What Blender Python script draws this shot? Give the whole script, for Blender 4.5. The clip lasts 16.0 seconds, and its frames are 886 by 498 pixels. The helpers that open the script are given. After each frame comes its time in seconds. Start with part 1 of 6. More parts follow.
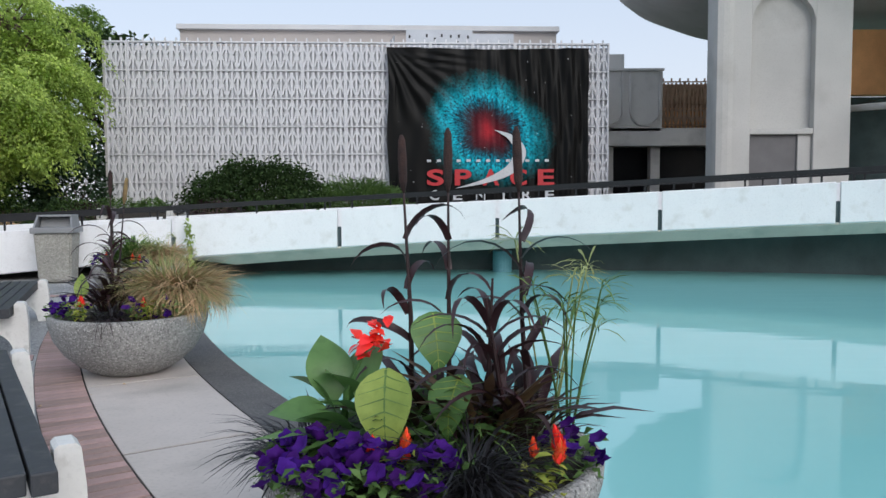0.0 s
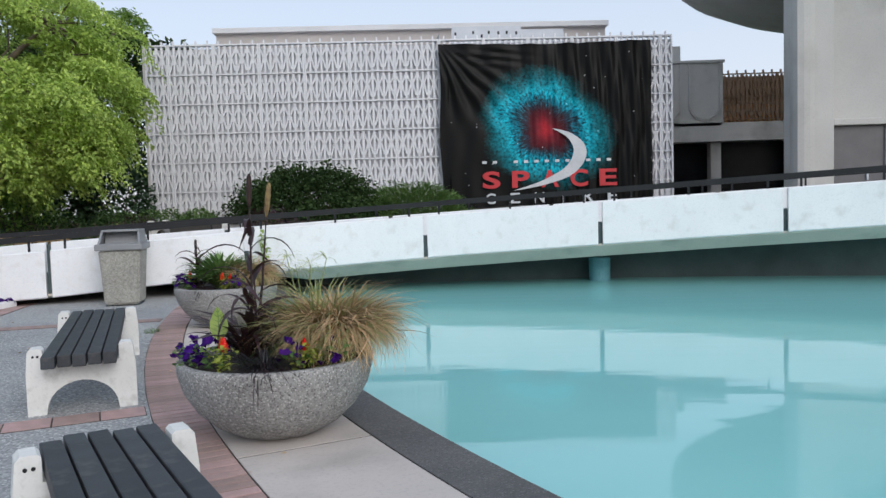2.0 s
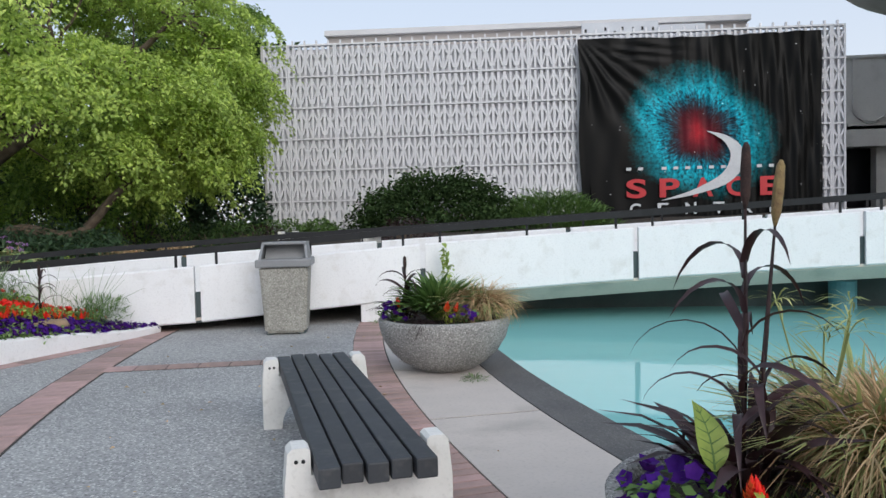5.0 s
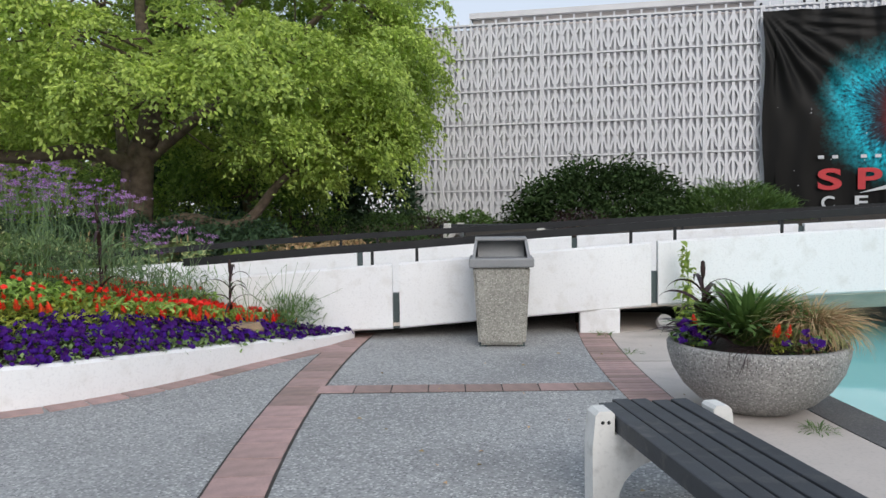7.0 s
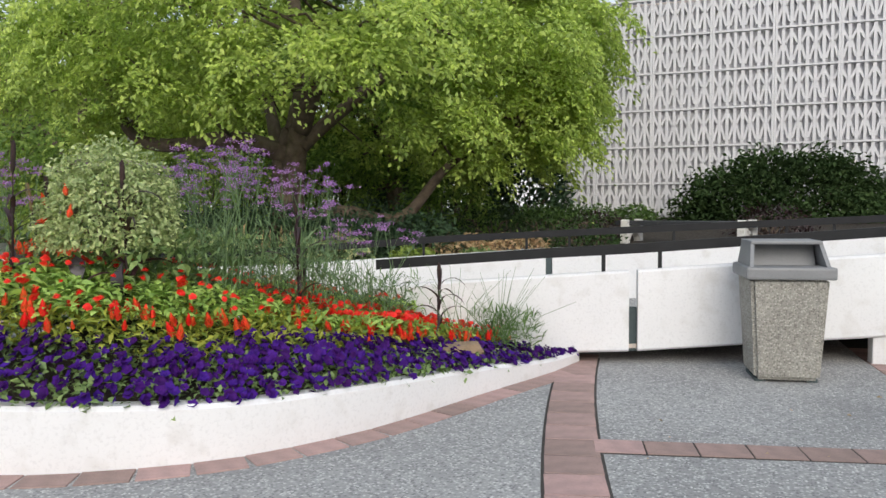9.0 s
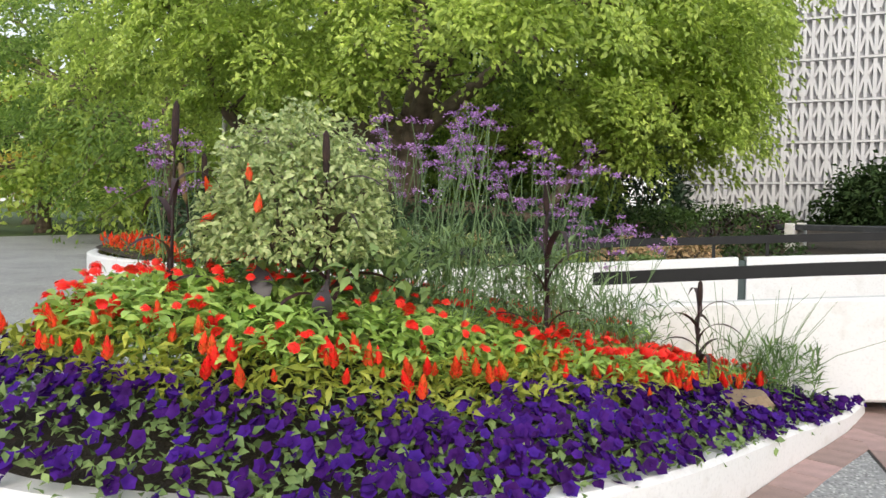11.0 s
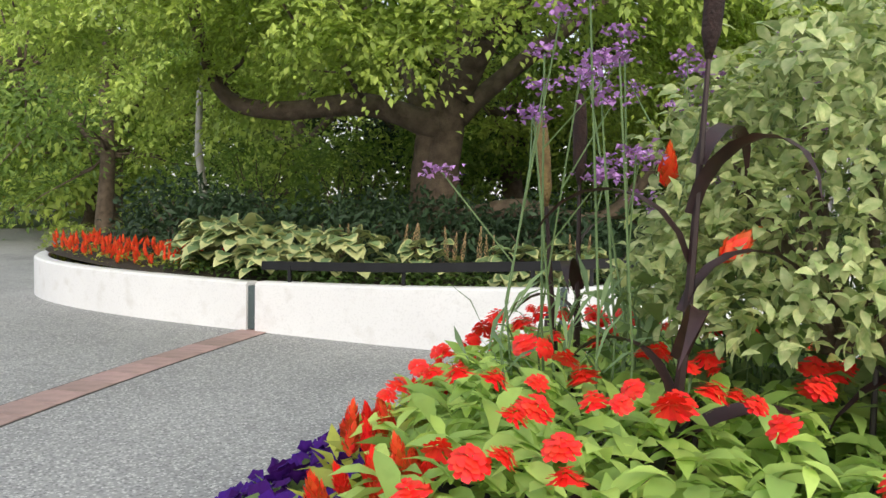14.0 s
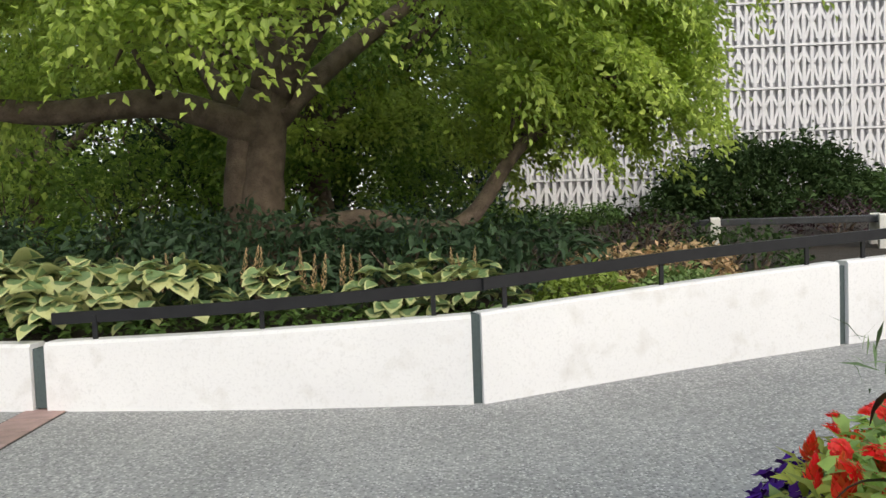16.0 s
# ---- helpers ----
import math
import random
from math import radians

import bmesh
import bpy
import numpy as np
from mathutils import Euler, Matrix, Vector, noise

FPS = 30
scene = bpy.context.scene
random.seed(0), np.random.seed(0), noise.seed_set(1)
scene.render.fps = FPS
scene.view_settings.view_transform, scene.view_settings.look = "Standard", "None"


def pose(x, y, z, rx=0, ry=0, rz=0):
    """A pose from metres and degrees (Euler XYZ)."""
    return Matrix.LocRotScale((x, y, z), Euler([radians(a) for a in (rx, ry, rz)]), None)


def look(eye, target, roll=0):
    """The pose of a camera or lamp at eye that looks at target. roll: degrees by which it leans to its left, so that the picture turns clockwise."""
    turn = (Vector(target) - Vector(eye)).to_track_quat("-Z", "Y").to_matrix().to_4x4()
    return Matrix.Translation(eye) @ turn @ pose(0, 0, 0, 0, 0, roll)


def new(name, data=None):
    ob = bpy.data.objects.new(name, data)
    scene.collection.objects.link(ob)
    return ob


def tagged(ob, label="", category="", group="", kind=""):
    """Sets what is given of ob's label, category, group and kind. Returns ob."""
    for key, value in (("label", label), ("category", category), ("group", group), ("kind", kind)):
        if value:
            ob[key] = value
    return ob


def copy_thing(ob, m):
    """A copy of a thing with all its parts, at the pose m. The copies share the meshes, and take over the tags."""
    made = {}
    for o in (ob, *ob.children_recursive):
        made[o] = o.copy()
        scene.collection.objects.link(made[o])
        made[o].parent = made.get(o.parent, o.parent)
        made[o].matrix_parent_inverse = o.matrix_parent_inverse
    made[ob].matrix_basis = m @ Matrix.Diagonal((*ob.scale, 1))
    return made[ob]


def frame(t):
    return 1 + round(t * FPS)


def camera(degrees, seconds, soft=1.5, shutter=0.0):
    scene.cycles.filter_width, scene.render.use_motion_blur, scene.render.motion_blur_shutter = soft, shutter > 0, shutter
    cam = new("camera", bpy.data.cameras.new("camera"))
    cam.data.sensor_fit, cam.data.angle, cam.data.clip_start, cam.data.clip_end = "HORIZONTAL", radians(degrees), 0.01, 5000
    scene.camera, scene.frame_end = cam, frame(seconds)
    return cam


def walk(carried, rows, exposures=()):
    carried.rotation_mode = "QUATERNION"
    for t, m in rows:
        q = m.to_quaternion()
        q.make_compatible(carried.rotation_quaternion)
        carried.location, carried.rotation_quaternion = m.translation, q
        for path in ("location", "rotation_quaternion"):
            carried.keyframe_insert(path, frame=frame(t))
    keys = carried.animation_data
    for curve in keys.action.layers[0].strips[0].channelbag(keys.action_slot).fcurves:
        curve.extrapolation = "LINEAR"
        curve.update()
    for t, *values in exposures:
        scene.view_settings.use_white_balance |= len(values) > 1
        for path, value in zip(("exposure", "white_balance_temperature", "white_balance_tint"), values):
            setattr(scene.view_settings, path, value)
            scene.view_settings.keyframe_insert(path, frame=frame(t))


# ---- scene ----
cam = camera(59.4, 16.0)
METRES, EYE, TILT, LEAN, TURN = 16.0, 1.4, 0.0, 0.0, 0.0
ROWS = [
    (0.0, 0.0, 0.0, 0.0, -0.02, -3.74, 0.27),
    (0.5, -0.0221, 0.0182, 0.0013, -0.7, -3.97, 0.88),
    (1.0, -0.0423, 0.0423, 0.0014, 0.3, -3.61, 1.39),
    (1.5, -0.0637, 0.0669, 0.0011, 1.84, -3.1, 1.57),
    (2.0, -0.0849, 0.0888, 0.0013, 1.33, -3.41, 1.63),
    (2.5, -0.1019, 0.1152, 0.0022, 0.82, -3.11, 1.01),
    (3.0, -0.1222, 0.1402, 0.001, -0.37, -2.73, 0.78),
    (3.5, -0.1429, 0.1612, 0.0017, -1.57, -2.91, 1.14),
    (4.0, -0.1629, 0.1863, 0.0026, 0.69, -2.8, 0.57),
    (4.5, -0.1874, 0.2088, 0.0018, 3.62, -2.68, 0.95),
    (5.0, -0.2115, 0.2297, 0.0011, 6.92, -2.36, 1.37),
    (7.5, -0.3346, 0.3332, 0.0032, 17.05, -2.84, 0.47),
    (8.0, -0.3592, 0.3551, 0.0031, 19.28, -2.52, -0.05),
    (8.5, -0.3864, 0.372, 0.0022, 21.64, -2.89, -0.52),
    (9.0, -0.4145, 0.3854, 0.0033, 23.12, -3.18, 0.39),
    (9.5, -0.4434, 0.4034, 0.0046, 26.17, -2.59, 0.31),
    (12.0, -0.5854, 0.4682, 0.0016, 27.07, -3.69, -0.69),
    (12.5, -0.6132, 0.4812, 0.0024, 25.99, -3.46, -1.1),
    (13.0, -0.6425, 0.4931, 0.0029, 24.37, -3.16, -0.72),
    (13.5, -0.67, 0.5095, 0.0028, 23.35, -3.3, -1.24),
    (14.0, -0.6967, 0.5221, 0.0022, 20.85, -3.61, -1.29),
    (14.5, -0.7205, 0.5369, 0.0022, 16.33, -3.89, 0.06),
    (15.0, -0.7431, 0.5576, 0.0036, 14.19, -3.32, 1.24),
    (15.5, -0.7648, 0.5775, 0.0027, 9.88, -2.98, 2.19),
    (16.0, -0.7805, 0.5987, 0.0021, 3.13, -2.89, 2.05),
]
walk(cam, [(t, pose(0, 0, EYE, TILT, LEAN, TURN) @ pose(METRES * x, METRES * y, METRES * z, 90 + pitch, roll, yaw)) for t, x, y, z, yaw, pitch, roll in ROWS], [(0.0, -0.02, 6000, 10), (5.0, 0.0, 6100, 10), (8.0, 0.08, 6350, 10), (12.0, 0.50, 6800, 9), (16.0, 0.35, 6800, 9)])

# ---- world, sun ----
world = bpy.data.worlds.new("dusk_sky")
scene.world = world
world.use_nodes = True
wn = world.node_tree
sky = wn.nodes.new("ShaderNodeTexSky")
sky.sky_type = "NISHITA"
sky.sun_disc = False
sky.sun_elevation = radians(32)
sky.sun_rotation = radians(150)
sky.air_density, sky.dust_density, sky.ozone_density = 1.0, 4.0, 1.5
haze = wn.nodes.new("ShaderNodeMix")
haze.data_type = "RGBA"
haze.inputs[0].default_value = 0.68
where = wn.nodes.new("ShaderNodeTexCoord")
height = wn.nodes.new("ShaderNodeSeparateXYZ")
wn.links.new(where.outputs["Generated"], height.inputs[0])
veil = wn.nodes.new("ShaderNodeMapRange")
veil.inputs[2].default_value = 0.42
wn.links.new(height.outputs[2], veil.inputs[0])
tint = wn.nodes.new("ShaderNodeMix")
tint.data_type = "RGBA"
tint.inputs[6].default_value = (7.3, 7.2, 7.2, 1.0)
tint.inputs[7].default_value = (4.8, 5.4, 6.1, 1.0)
wn.links.new(veil.outputs[0], tint.inputs[0])
wn.links.new(tint.outputs[2], haze.inputs[7])
wn.links.new(sky.outputs["Color"], haze.inputs[6])
wn.links.new(haze.outputs[2], wn.nodes["Background"].inputs["Color"])
wn.nodes["Background"].inputs["Strength"].default_value = 0.15
sun = new("sun", bpy.data.lights.new("sun", "SUN"))
sun.data.energy = 1.15
sun.data.angle = radians(40)
sun.data.color = (1.0, 0.95, 0.88)
sun.matrix_world = look((14, -24, 17.4), (0, 0, 0))


# ---- small helpers ----
def rgba(c):
    return (c[0], c[1], c[2], 1.0)


def material(name, base, dark=None, rough=0.7, scale=8.0, fine=120.0, bump=0.15, depth=0.004, metal=0.0,
             island=0.0, piece=0.0, speck=None, speck_scale=90.0, translucent=0.0, spec=0.5, grime=None):
    """Two scales of noise in the colour, fine relief, and optional variation by island or by piece."""
    m = bpy.data.materials.new(name)
    m.use_nodes = True
    nt = m.node_tree
    n, l = nt.nodes, nt.links
    p = n["Principled BSDF"]
    p.inputs["Roughness"].default_value = rough
    p.inputs["Metallic"].default_value = metal
    p.inputs["Specular IOR Level"].default_value = spec
    co = n.new("ShaderNodeTexCoord")
    dark = dark or tuple(v * 0.7 for v in base)
    big = n.new("ShaderNodeTexNoise")
    big.inputs["Scale"].default_value = scale
    big.inputs["Detail"].default_value = 5.0
    l.new(co.outputs["Object"], big.inputs["Vector"])
    ramp = n.new("ShaderNodeValToRGB")
    ramp.color_ramp.elements[0].position, ramp.color_ramp.elements[0].color = 0.3, rgba(dark)
    ramp.color_ramp.elements[1].position, ramp.color_ramp.elements[1].color = 0.7, rgba(base)
    l.new(big.outputs["Fac"], ramp.inputs["Fac"])
    col = ramp.outputs["Color"]
    small = n.new("ShaderNodeTexNoise")
    small.inputs["Scale"].default_value = fine
    small.inputs["Detail"].default_value = 3.0
    l.new(co.outputs["Object"], small.inputs["Vector"])
    height = small.outputs["Fac"]

    def mixed(a, b, fac_socket=None, fac=0.5, blend="MIX"):
        x = n.new("ShaderNodeMix")
        x.data_type, x.blend_type = "RGBA", blend
        x.inputs[0].default_value = fac
        if fac_socket is not None:
            l.new(fac_socket, x.inputs[0])
        for s, v in ((x.inputs[6], a), (x.inputs[7], b)):
            if isinstance(v, tuple):
                s.default_value = v
            else:
                l.new(v, s)
        return x.outputs[2]

    def mapped(v, lo, hi, a=0.0, b=1.0):
        r = n.new("ShaderNodeMapRange")
        for k, q in ((1, lo), (2, hi), (3, a), (4, b)):
            r.inputs[k].default_value = q
        l.new(v, r.inputs[0])
        return r.outputs[0]

    col = mixed(col, rgba(tuple(v * 0.75 for v in dark)), mapped(small.outputs["Fac"], 0.52, 0.72, 0.0, 0.35))
    if speck:
        vo = n.new("ShaderNodeTexVoronoi")
        vo.inputs["Scale"].default_value = speck_scale
        l.new(co.outputs["Object"], vo.inputs["Vector"])
        bw = n.new("ShaderNodeSeparateColor")
        l.new(vo.outputs["Color"], bw.inputs[0])
        stones = n.new("ShaderNodeValToRGB")
        stones.color_ramp.interpolation = "CONSTANT"
        els = stones.color_ramp.elements
        els[0].color = rgba(speck[0])
        els[1].position, els[1].color = 0.3, rgba(speck[1])
        for k, c in enumerate(speck[2:]):
            e = els.new(0.55 + 0.2 * k)
            e.color = rgba(c)
        l.new(bw.outputs[0], stones.inputs["Fac"])
        col = mixed(col, stones.outputs["Color"], mapped(vo.outputs["Distance"], 0.25, 0.55, 0.85, 0.1))
        height = mapped(vo.outputs["Distance"], 0.0, 0.6, 1.0, 0.0)
    if grime:
        st = n.new("ShaderNodeTexNoise")
        st.inputs["Scale"].default_value = grime[1]
        st.inputs["Detail"].default_value = 8.0
        l.new(co.outputs["Object"], st.inputs["Vector"])
        col = mixed(col, rgba(grime[0]), mapped(st.outputs["Fac"], 0.55, 0.75, 0.0, grime[2]))
    if island or piece:
        src = n.new("ShaderNodeNewGeometry").outputs["Random Per Island"] if island else n.new("ShaderNodeObjectInfo").outputs["Random"]
        amount = island or piece
        hs = n.new("ShaderNodeHueSaturation")
        l.new(mapped(src, 0, 1, 1 - amount, 1 + amount), hs.inputs["Value"])
        l.new(mapped(src, 0, 1, 0.5 + 0.03 * amount, 0.5 - 0.05 * amount), hs.inputs["Hue"])
        l.new(col, hs.inputs["Color"])
        col = hs.outputs["Color"]
    l.new(col, p.inputs["Base Color"])
    if bump:
        b = n.new("ShaderNodeBump")
        b.inputs["Strength"].default_value = bump
        b.inputs["Distance"].default_value = depth
        l.new(height, b.inputs["Height"])
        l.new(b.outputs["Normal"], p.inputs["Normal"])
    if translucent:
        tr = n.new("ShaderNodeBsdfTranslucent")
        l.new(col, tr.inputs["Color"])
        mx = n.new("ShaderNodeMixShader")
        mx.inputs[0].default_value = translucent
        l.new(p.outputs[0], mx.inputs[1])
        l.new(tr.outputs[0], mx.inputs[2])
        l.new(mx.outputs[0], n["Material Output"].inputs["Surface"])
    return m


def link(name, mesh, mat, parent=None, label=""):
    ob = new(name, mesh)
    if mat and not mesh.materials:
        mesh.materials.append(mat)
    if parent:
        ob.parent = parent
    if label:
        ob["label"] = label
    return ob


def part(name, bm, mat, parent=None, label="", smooth=False):
    me = bpy.data.meshes.new(name)
    bm.normal_update()
    bm.to_mesh(me)
    bm.free()
    if smooth:
        me.shade_smooth()
    return link(name, me, mat, parent, label)


def thing(name, m, label, category, group="", kind=""):
    e = new(name)
    e.matrix_world = m
    e.empty_display_size = 0.1
    return tagged(e, label, category, group, kind)


def box(bm, c, size, rz=0.0, bevel=0.0, tilt=(0, 0)):
    r = bmesh.ops.create_cube(bm, size=1.0, matrix=pose(c[0], c[1], c[2], tilt[0], tilt[1], rz) @ Matrix.Diagonal((*size, 1)))
    if bevel:
        es = list({e for v in r["verts"] for e in v.link_edges})
        bmesh.ops.bevel(bm, geom=es, offset=bevel, segments=2, affect="EDGES", profile=0.6)
    return bm


def boxed(c, size, rz=0.0, bevel=0.0, tilt=(0, 0)):
    return box(bmesh.new(), c, size, rz, bevel, tilt)


def strip(rows, closed=False):
    """A mesh through rows of points, all of one length; closed joins each row's end to its start."""
    bm = bmesh.new()
    vs = [[bm.verts.new(p) for p in r] for r in rows]
    for a, b in zip(vs, vs[1:]):
        k = len(a)
        for i in range(k if closed else k - 1):
            j = (i + 1) % k
            bm.faces.new((a[i], a[j], b[j], b[i]))
    if closed:
        bm.faces.new(vs[0][::-1])
        bm.faces.new(vs[-1])
    bmesh.ops.recalc_face_normals(bm, faces=bm.faces)
    return bm


def tube(bm, pts, radii, sides=8):
    """A round tapered tube along points."""
    pts = [Vector(p) for p in pts]
    rings = []
    for i, p in enumerate(pts):
        d = (pts[min(i + 1, len(pts) - 1)] - pts[max(i - 1, 0)]).normalized()
        u = d.cross(Vector((0.31, 0.17, 0.93)))
        if u.length < 0.05:
            u = d.cross(Vector((1, 0, 0)))
        u.normalize()
        w = d.cross(u)
        rings.append([bm.verts.new(p + radii[i] * (math.cos(a) * u + math.sin(a) * w)) for a in (2 * math.pi * k / sides for k in range(sides))])
    for a, b in zip(rings, rings[1:]):
        for i in range(sides):
            j = (i + 1) % sides
            bm.faces.new((a[i], a[j], b[j], b[i]))
    bm.faces.new(rings[0][::-1])
    bm.faces.new(rings[-1])
    return bm


def blade(length, width, droop=0.0, fold=0.25, segs=3, tip=0.0, belly=0.4):
    """A leaf along +y from the origin, face up, folded on its midrib: points and quads."""
    P, F = [], []
    for i in range(segs + 1):
        t = i / segs
        w = width * 0.5 * (math.sin(math.pi * min(1, t ** (0.5 / max(belly, 0.05) * 0.8))) if 0 < t < 1 else (0.12 if t == 0 else tip))
        y = length * t * (1 - 0.35 * droop * t)
        z = -droop * length * 0.6 * t * t + 0.05 * length * math.sin(math.pi * t)
        P += [(-w, y, z + fold * w), (0, y, z), (w, y, z + fold * w)]
    for i in range(segs):
        a = 3 * i
        F += [(a, a + 1, a + 4, a + 3), (a + 1, a + 2, a + 5, a + 4)]
    return np.array(P, float), F


def arch(length, width, start, end, segs=6, fold=0.3):
    """A leaf that leaves the ground at one angle and arches over to another, along +y."""
    P, F = [], []
    y = z = 0.0
    for i in range(segs + 1):
        t = i / segs
        w = width * 0.5 * (0.45 + 0.55 * math.sin(math.pi * min(1, 0.25 + t * 0.75))) * (1 - t ** 4 * 0.95)
        a = radians(start + (end - start) * t)
        P += [(-w, y - fold * w * math.sin(a), z + fold * w * math.cos(a)), (0, y, z), (w, y - fold * w * math.sin(a), z + fold * w * math.cos(a))]
        y += math.cos(a) * length / segs
        z += math.sin(a) * length / segs
    for i in range(segs):
        b = 3 * i
        F += [(b, b + 1, b + 4, b + 3), (b + 1, b + 2, b + 5, b + 4)]
    return np.array(P, float), F


def diamond(length, width, fold=0.3):
    return np.array([(0, 0, 0), (-width / 2, length * 0.5, fold * width), (0, length, -0.1 * length), (width / 2, length * 0.5, fold * width)], float), [(0, 1, 2), (0, 2, 3)]


RNG = np.random.default_rng(7)


def turns(yaw, pitch, roll):
    """Rotation matrices (n, 3, 3): roll about y, then pitch about x, then yaw about z."""
    cy, sy, cp, sp, cr, sr = np.cos(yaw), np.sin(yaw), np.cos(pitch), np.sin(pitch), np.cos(roll), np.sin(roll)
    o, i = np.zeros_like(yaw), np.ones_like(yaw)
    Z = np.stack([np.stack([cy, -sy, o], -1), np.stack([sy, cy, o], -1), np.stack([o, o, i], -1)], -2)
    X = np.stack([np.stack([i, o, o], -1), np.stack([o, cp, -sp], -1), np.stack([o, sp, cp], -1)], -2)
    Y = np.stack([np.stack([cr, o, sr], -1), np.stack([o, i, o], -1), np.stack([-sr, o, cr], -1)], -2)
    return Z @ X @ Y


def scattered(template, places, yaw, pitch, roll, size):
    """Points and faces of a template laid at each place."""
    P, F = template
    R = turns(np.asarray(yaw, float), np.asarray(pitch, float), np.asarray(roll, float))
    V = np.einsum("nij,kj->nki", R, P) * np.asarray(size, float)[:, None, None] + np.asarray(places, float)[:, None, :]
    k = len(P)
    faces = [tuple(k * a + q for q in f) for a in range(len(V)) for f in F]
    return V.reshape(-1, 3), faces


def merged(chunks):
    V, F, at = [], [], 0
    for v, f in chunks:
        V.append(v)
        F += [tuple(at + q for q in k) for k in f]
        at += len(v)
    return np.concatenate(V), F


def leafy(name, chunks, mat, parent=None, label="", smooth=True):
    V, F = merged(chunks)
    me = bpy.data.meshes.new(name)
    me.from_pydata(V.tolist(), [], F)
    if smooth:
        me.shade_smooth()
    return link(name, me, mat, parent, label)


def rand(n, a=0.0, b=1.0):
    return RNG.uniform(a, b, n)


# ---- materials ----
AGG = material("exposed_aggregate", (0.36, 0.36, 0.355), (0.26, 0.26, 0.26), 0.85, 0.8, 60, 0.5, 0.006,
               speck=[(0.15, 0.15, 0.155), (0.47, 0.47, 0.46), (0.31, 0.305, 0.30), (0.66, 0.66, 0.64)], speck_scale=55, grime=((0.13, 0.13, 0.13), 0.7, 0.35))
CURB = material("dark_aggregate", (0.13, 0.125, 0.12), (0.08, 0.08, 0.08), 0.8, 2, 90, 0.5, 0.005,
                speck=[(0.07, 0.07, 0.07), (0.17, 0.165, 0.16), (0.11, 0.1, 0.1)], speck_scale=75)
SLAB = material("smooth_concrete", (0.57, 0.51, 0.465), (0.47, 0.425, 0.39), 0.85, 1.2, 40, 0.15, grime=((0.2, 0.19, 0.17), 1.1, 0.5), piece=0.06)
BRICK = material("brick_paver", (0.42, 0.285, 0.255), (0.31, 0.22, 0.20), 0.85, 9, 80, 0.3, piece=0.22, grime=((0.14, 0.12, 0.115), 3, 0.5))
JOINT = material("joint_dirt", (0.06, 0.055, 0.05), (0.035, 0.03, 0.028), 0.95, 6, 60, 0.3)
WHITE = material("white_paint", (0.82, 0.82, 0.825), (0.77, 0.77, 0.78), 0.6, 1.4, 50, 0.25, 0.004, grime=((0.50, 0.47, 0.42), 5.0, 0.34))
BOLLARD = material("white_concrete", (0.78, 0.77, 0.74), (0.66, 0.65, 0.62), 0.65, 4, 45, 0.35, 0.004, grime=((0.35, 0.33, 0.29), 9, 0.6))
RAIL = material("black_paint", (0.016, 0.017, 0.019), (0.010, 0.010, 0.012), 0.55, 6, 90, 0.2, spec=0.3)
SLAT = material("charcoal_slat", (0.040, 0.043, 0.050), (0.024, 0.026, 0.03), 0.6, 5, 110, 0.35, 0.002, piece=0.2, grime=((0.14, 0.13, 0.12), 14, 0.35))
POT = material("pebbled_concrete", (0.36, 0.35, 0.335), (0.25, 0.245, 0.235), 0.85, 2.5, 60, 0.8, 0.008,
               speck=[(0.09, 0.085, 0.08), (0.40, 0.385, 0.36), (0.22, 0.205, 0.19), (0.62, 0.6, 0.57)], speck_scale=85)
BINC = material("pebbled_bin", (0.38, 0.37, 0.33), (0.28, 0.27, 0.24), 0.85, 3, 60, 0.8, 0.008,
                speck=[(0.14, 0.13, 0.11), (0.46, 0.44, 0.39), (0.3, 0.285, 0.25), (0.6, 0.58, 0.52)], speck_scale=75)
LID = material("grey_plastic", (0.26, 0.265, 0.275), (0.20, 0.205, 0.21), 0.5, 3, 70, 0.1)
SOFFIT = material("green_concrete", (0.66, 0.58, 0.51), (0.56, 0.49, 0.43), 0.8, 1.2, 40, 0.2, grime=((0.2, 0.23, 0.2), 1.5, 0.5))
# dark teal grey; under the ramp it holds the shade in its colour
DARKC = material("dark_teal_grey", (0.085, 0.115, 0.118), (0.05, 0.068, 0.07), 0.8, 1.5, 40, 0.2)
SCREEN = material("cast_screen", (0.78, 0.775, 0.80), (0.69, 0.685, 0.71), 0.75, 0.7, 30, 0.15, grime=((0.52, 0.5, 0.48), 0.6, 0.4))
SCREENB = material("screen_backing", (0.60, 0.60, 0.63), (0.53, 0.53, 0.56), 0.8, 0.6, 30, 0.1)
CONC = material("pale_concrete", (0.55, 0.535, 0.51), (0.46, 0.45, 0.43), 0.8, 0.5, 25, 0.2, grime=((0.3, 0.285, 0.26), 0.7, 0.45))
GREYC = material("grey_concrete", (0.66, 0.64, 0.61), (0.57, 0.55, 0.53), 0.8, 0.6, 25, 0.2, grime=((0.18, 0.175, 0.17), 0.8, 0.45))
ROOFM = material("roof_fascia", (0.50, 0.45, 0.42), (0.43, 0.39, 0.37), 0.7, 0.5, 20, 0.1)
TRIMM = material("pale_trim", (0.66, 0.65, 0.65), (0.58, 0.57, 0.57), 0.6, 0.8, 20, 0.1)
METAL = material("sheet_metal", (0.55, 0.57, 0.60), (0.46, 0.48, 0.52), 0.5, 1.5, 20, 0.1, metal=0.2)
GLASSD = material("dark_glazing", (0.012, 0.013, 0.015), (0.008, 0.008, 0.01), 0.25, 1, 10, 0.0, spec=0.12)
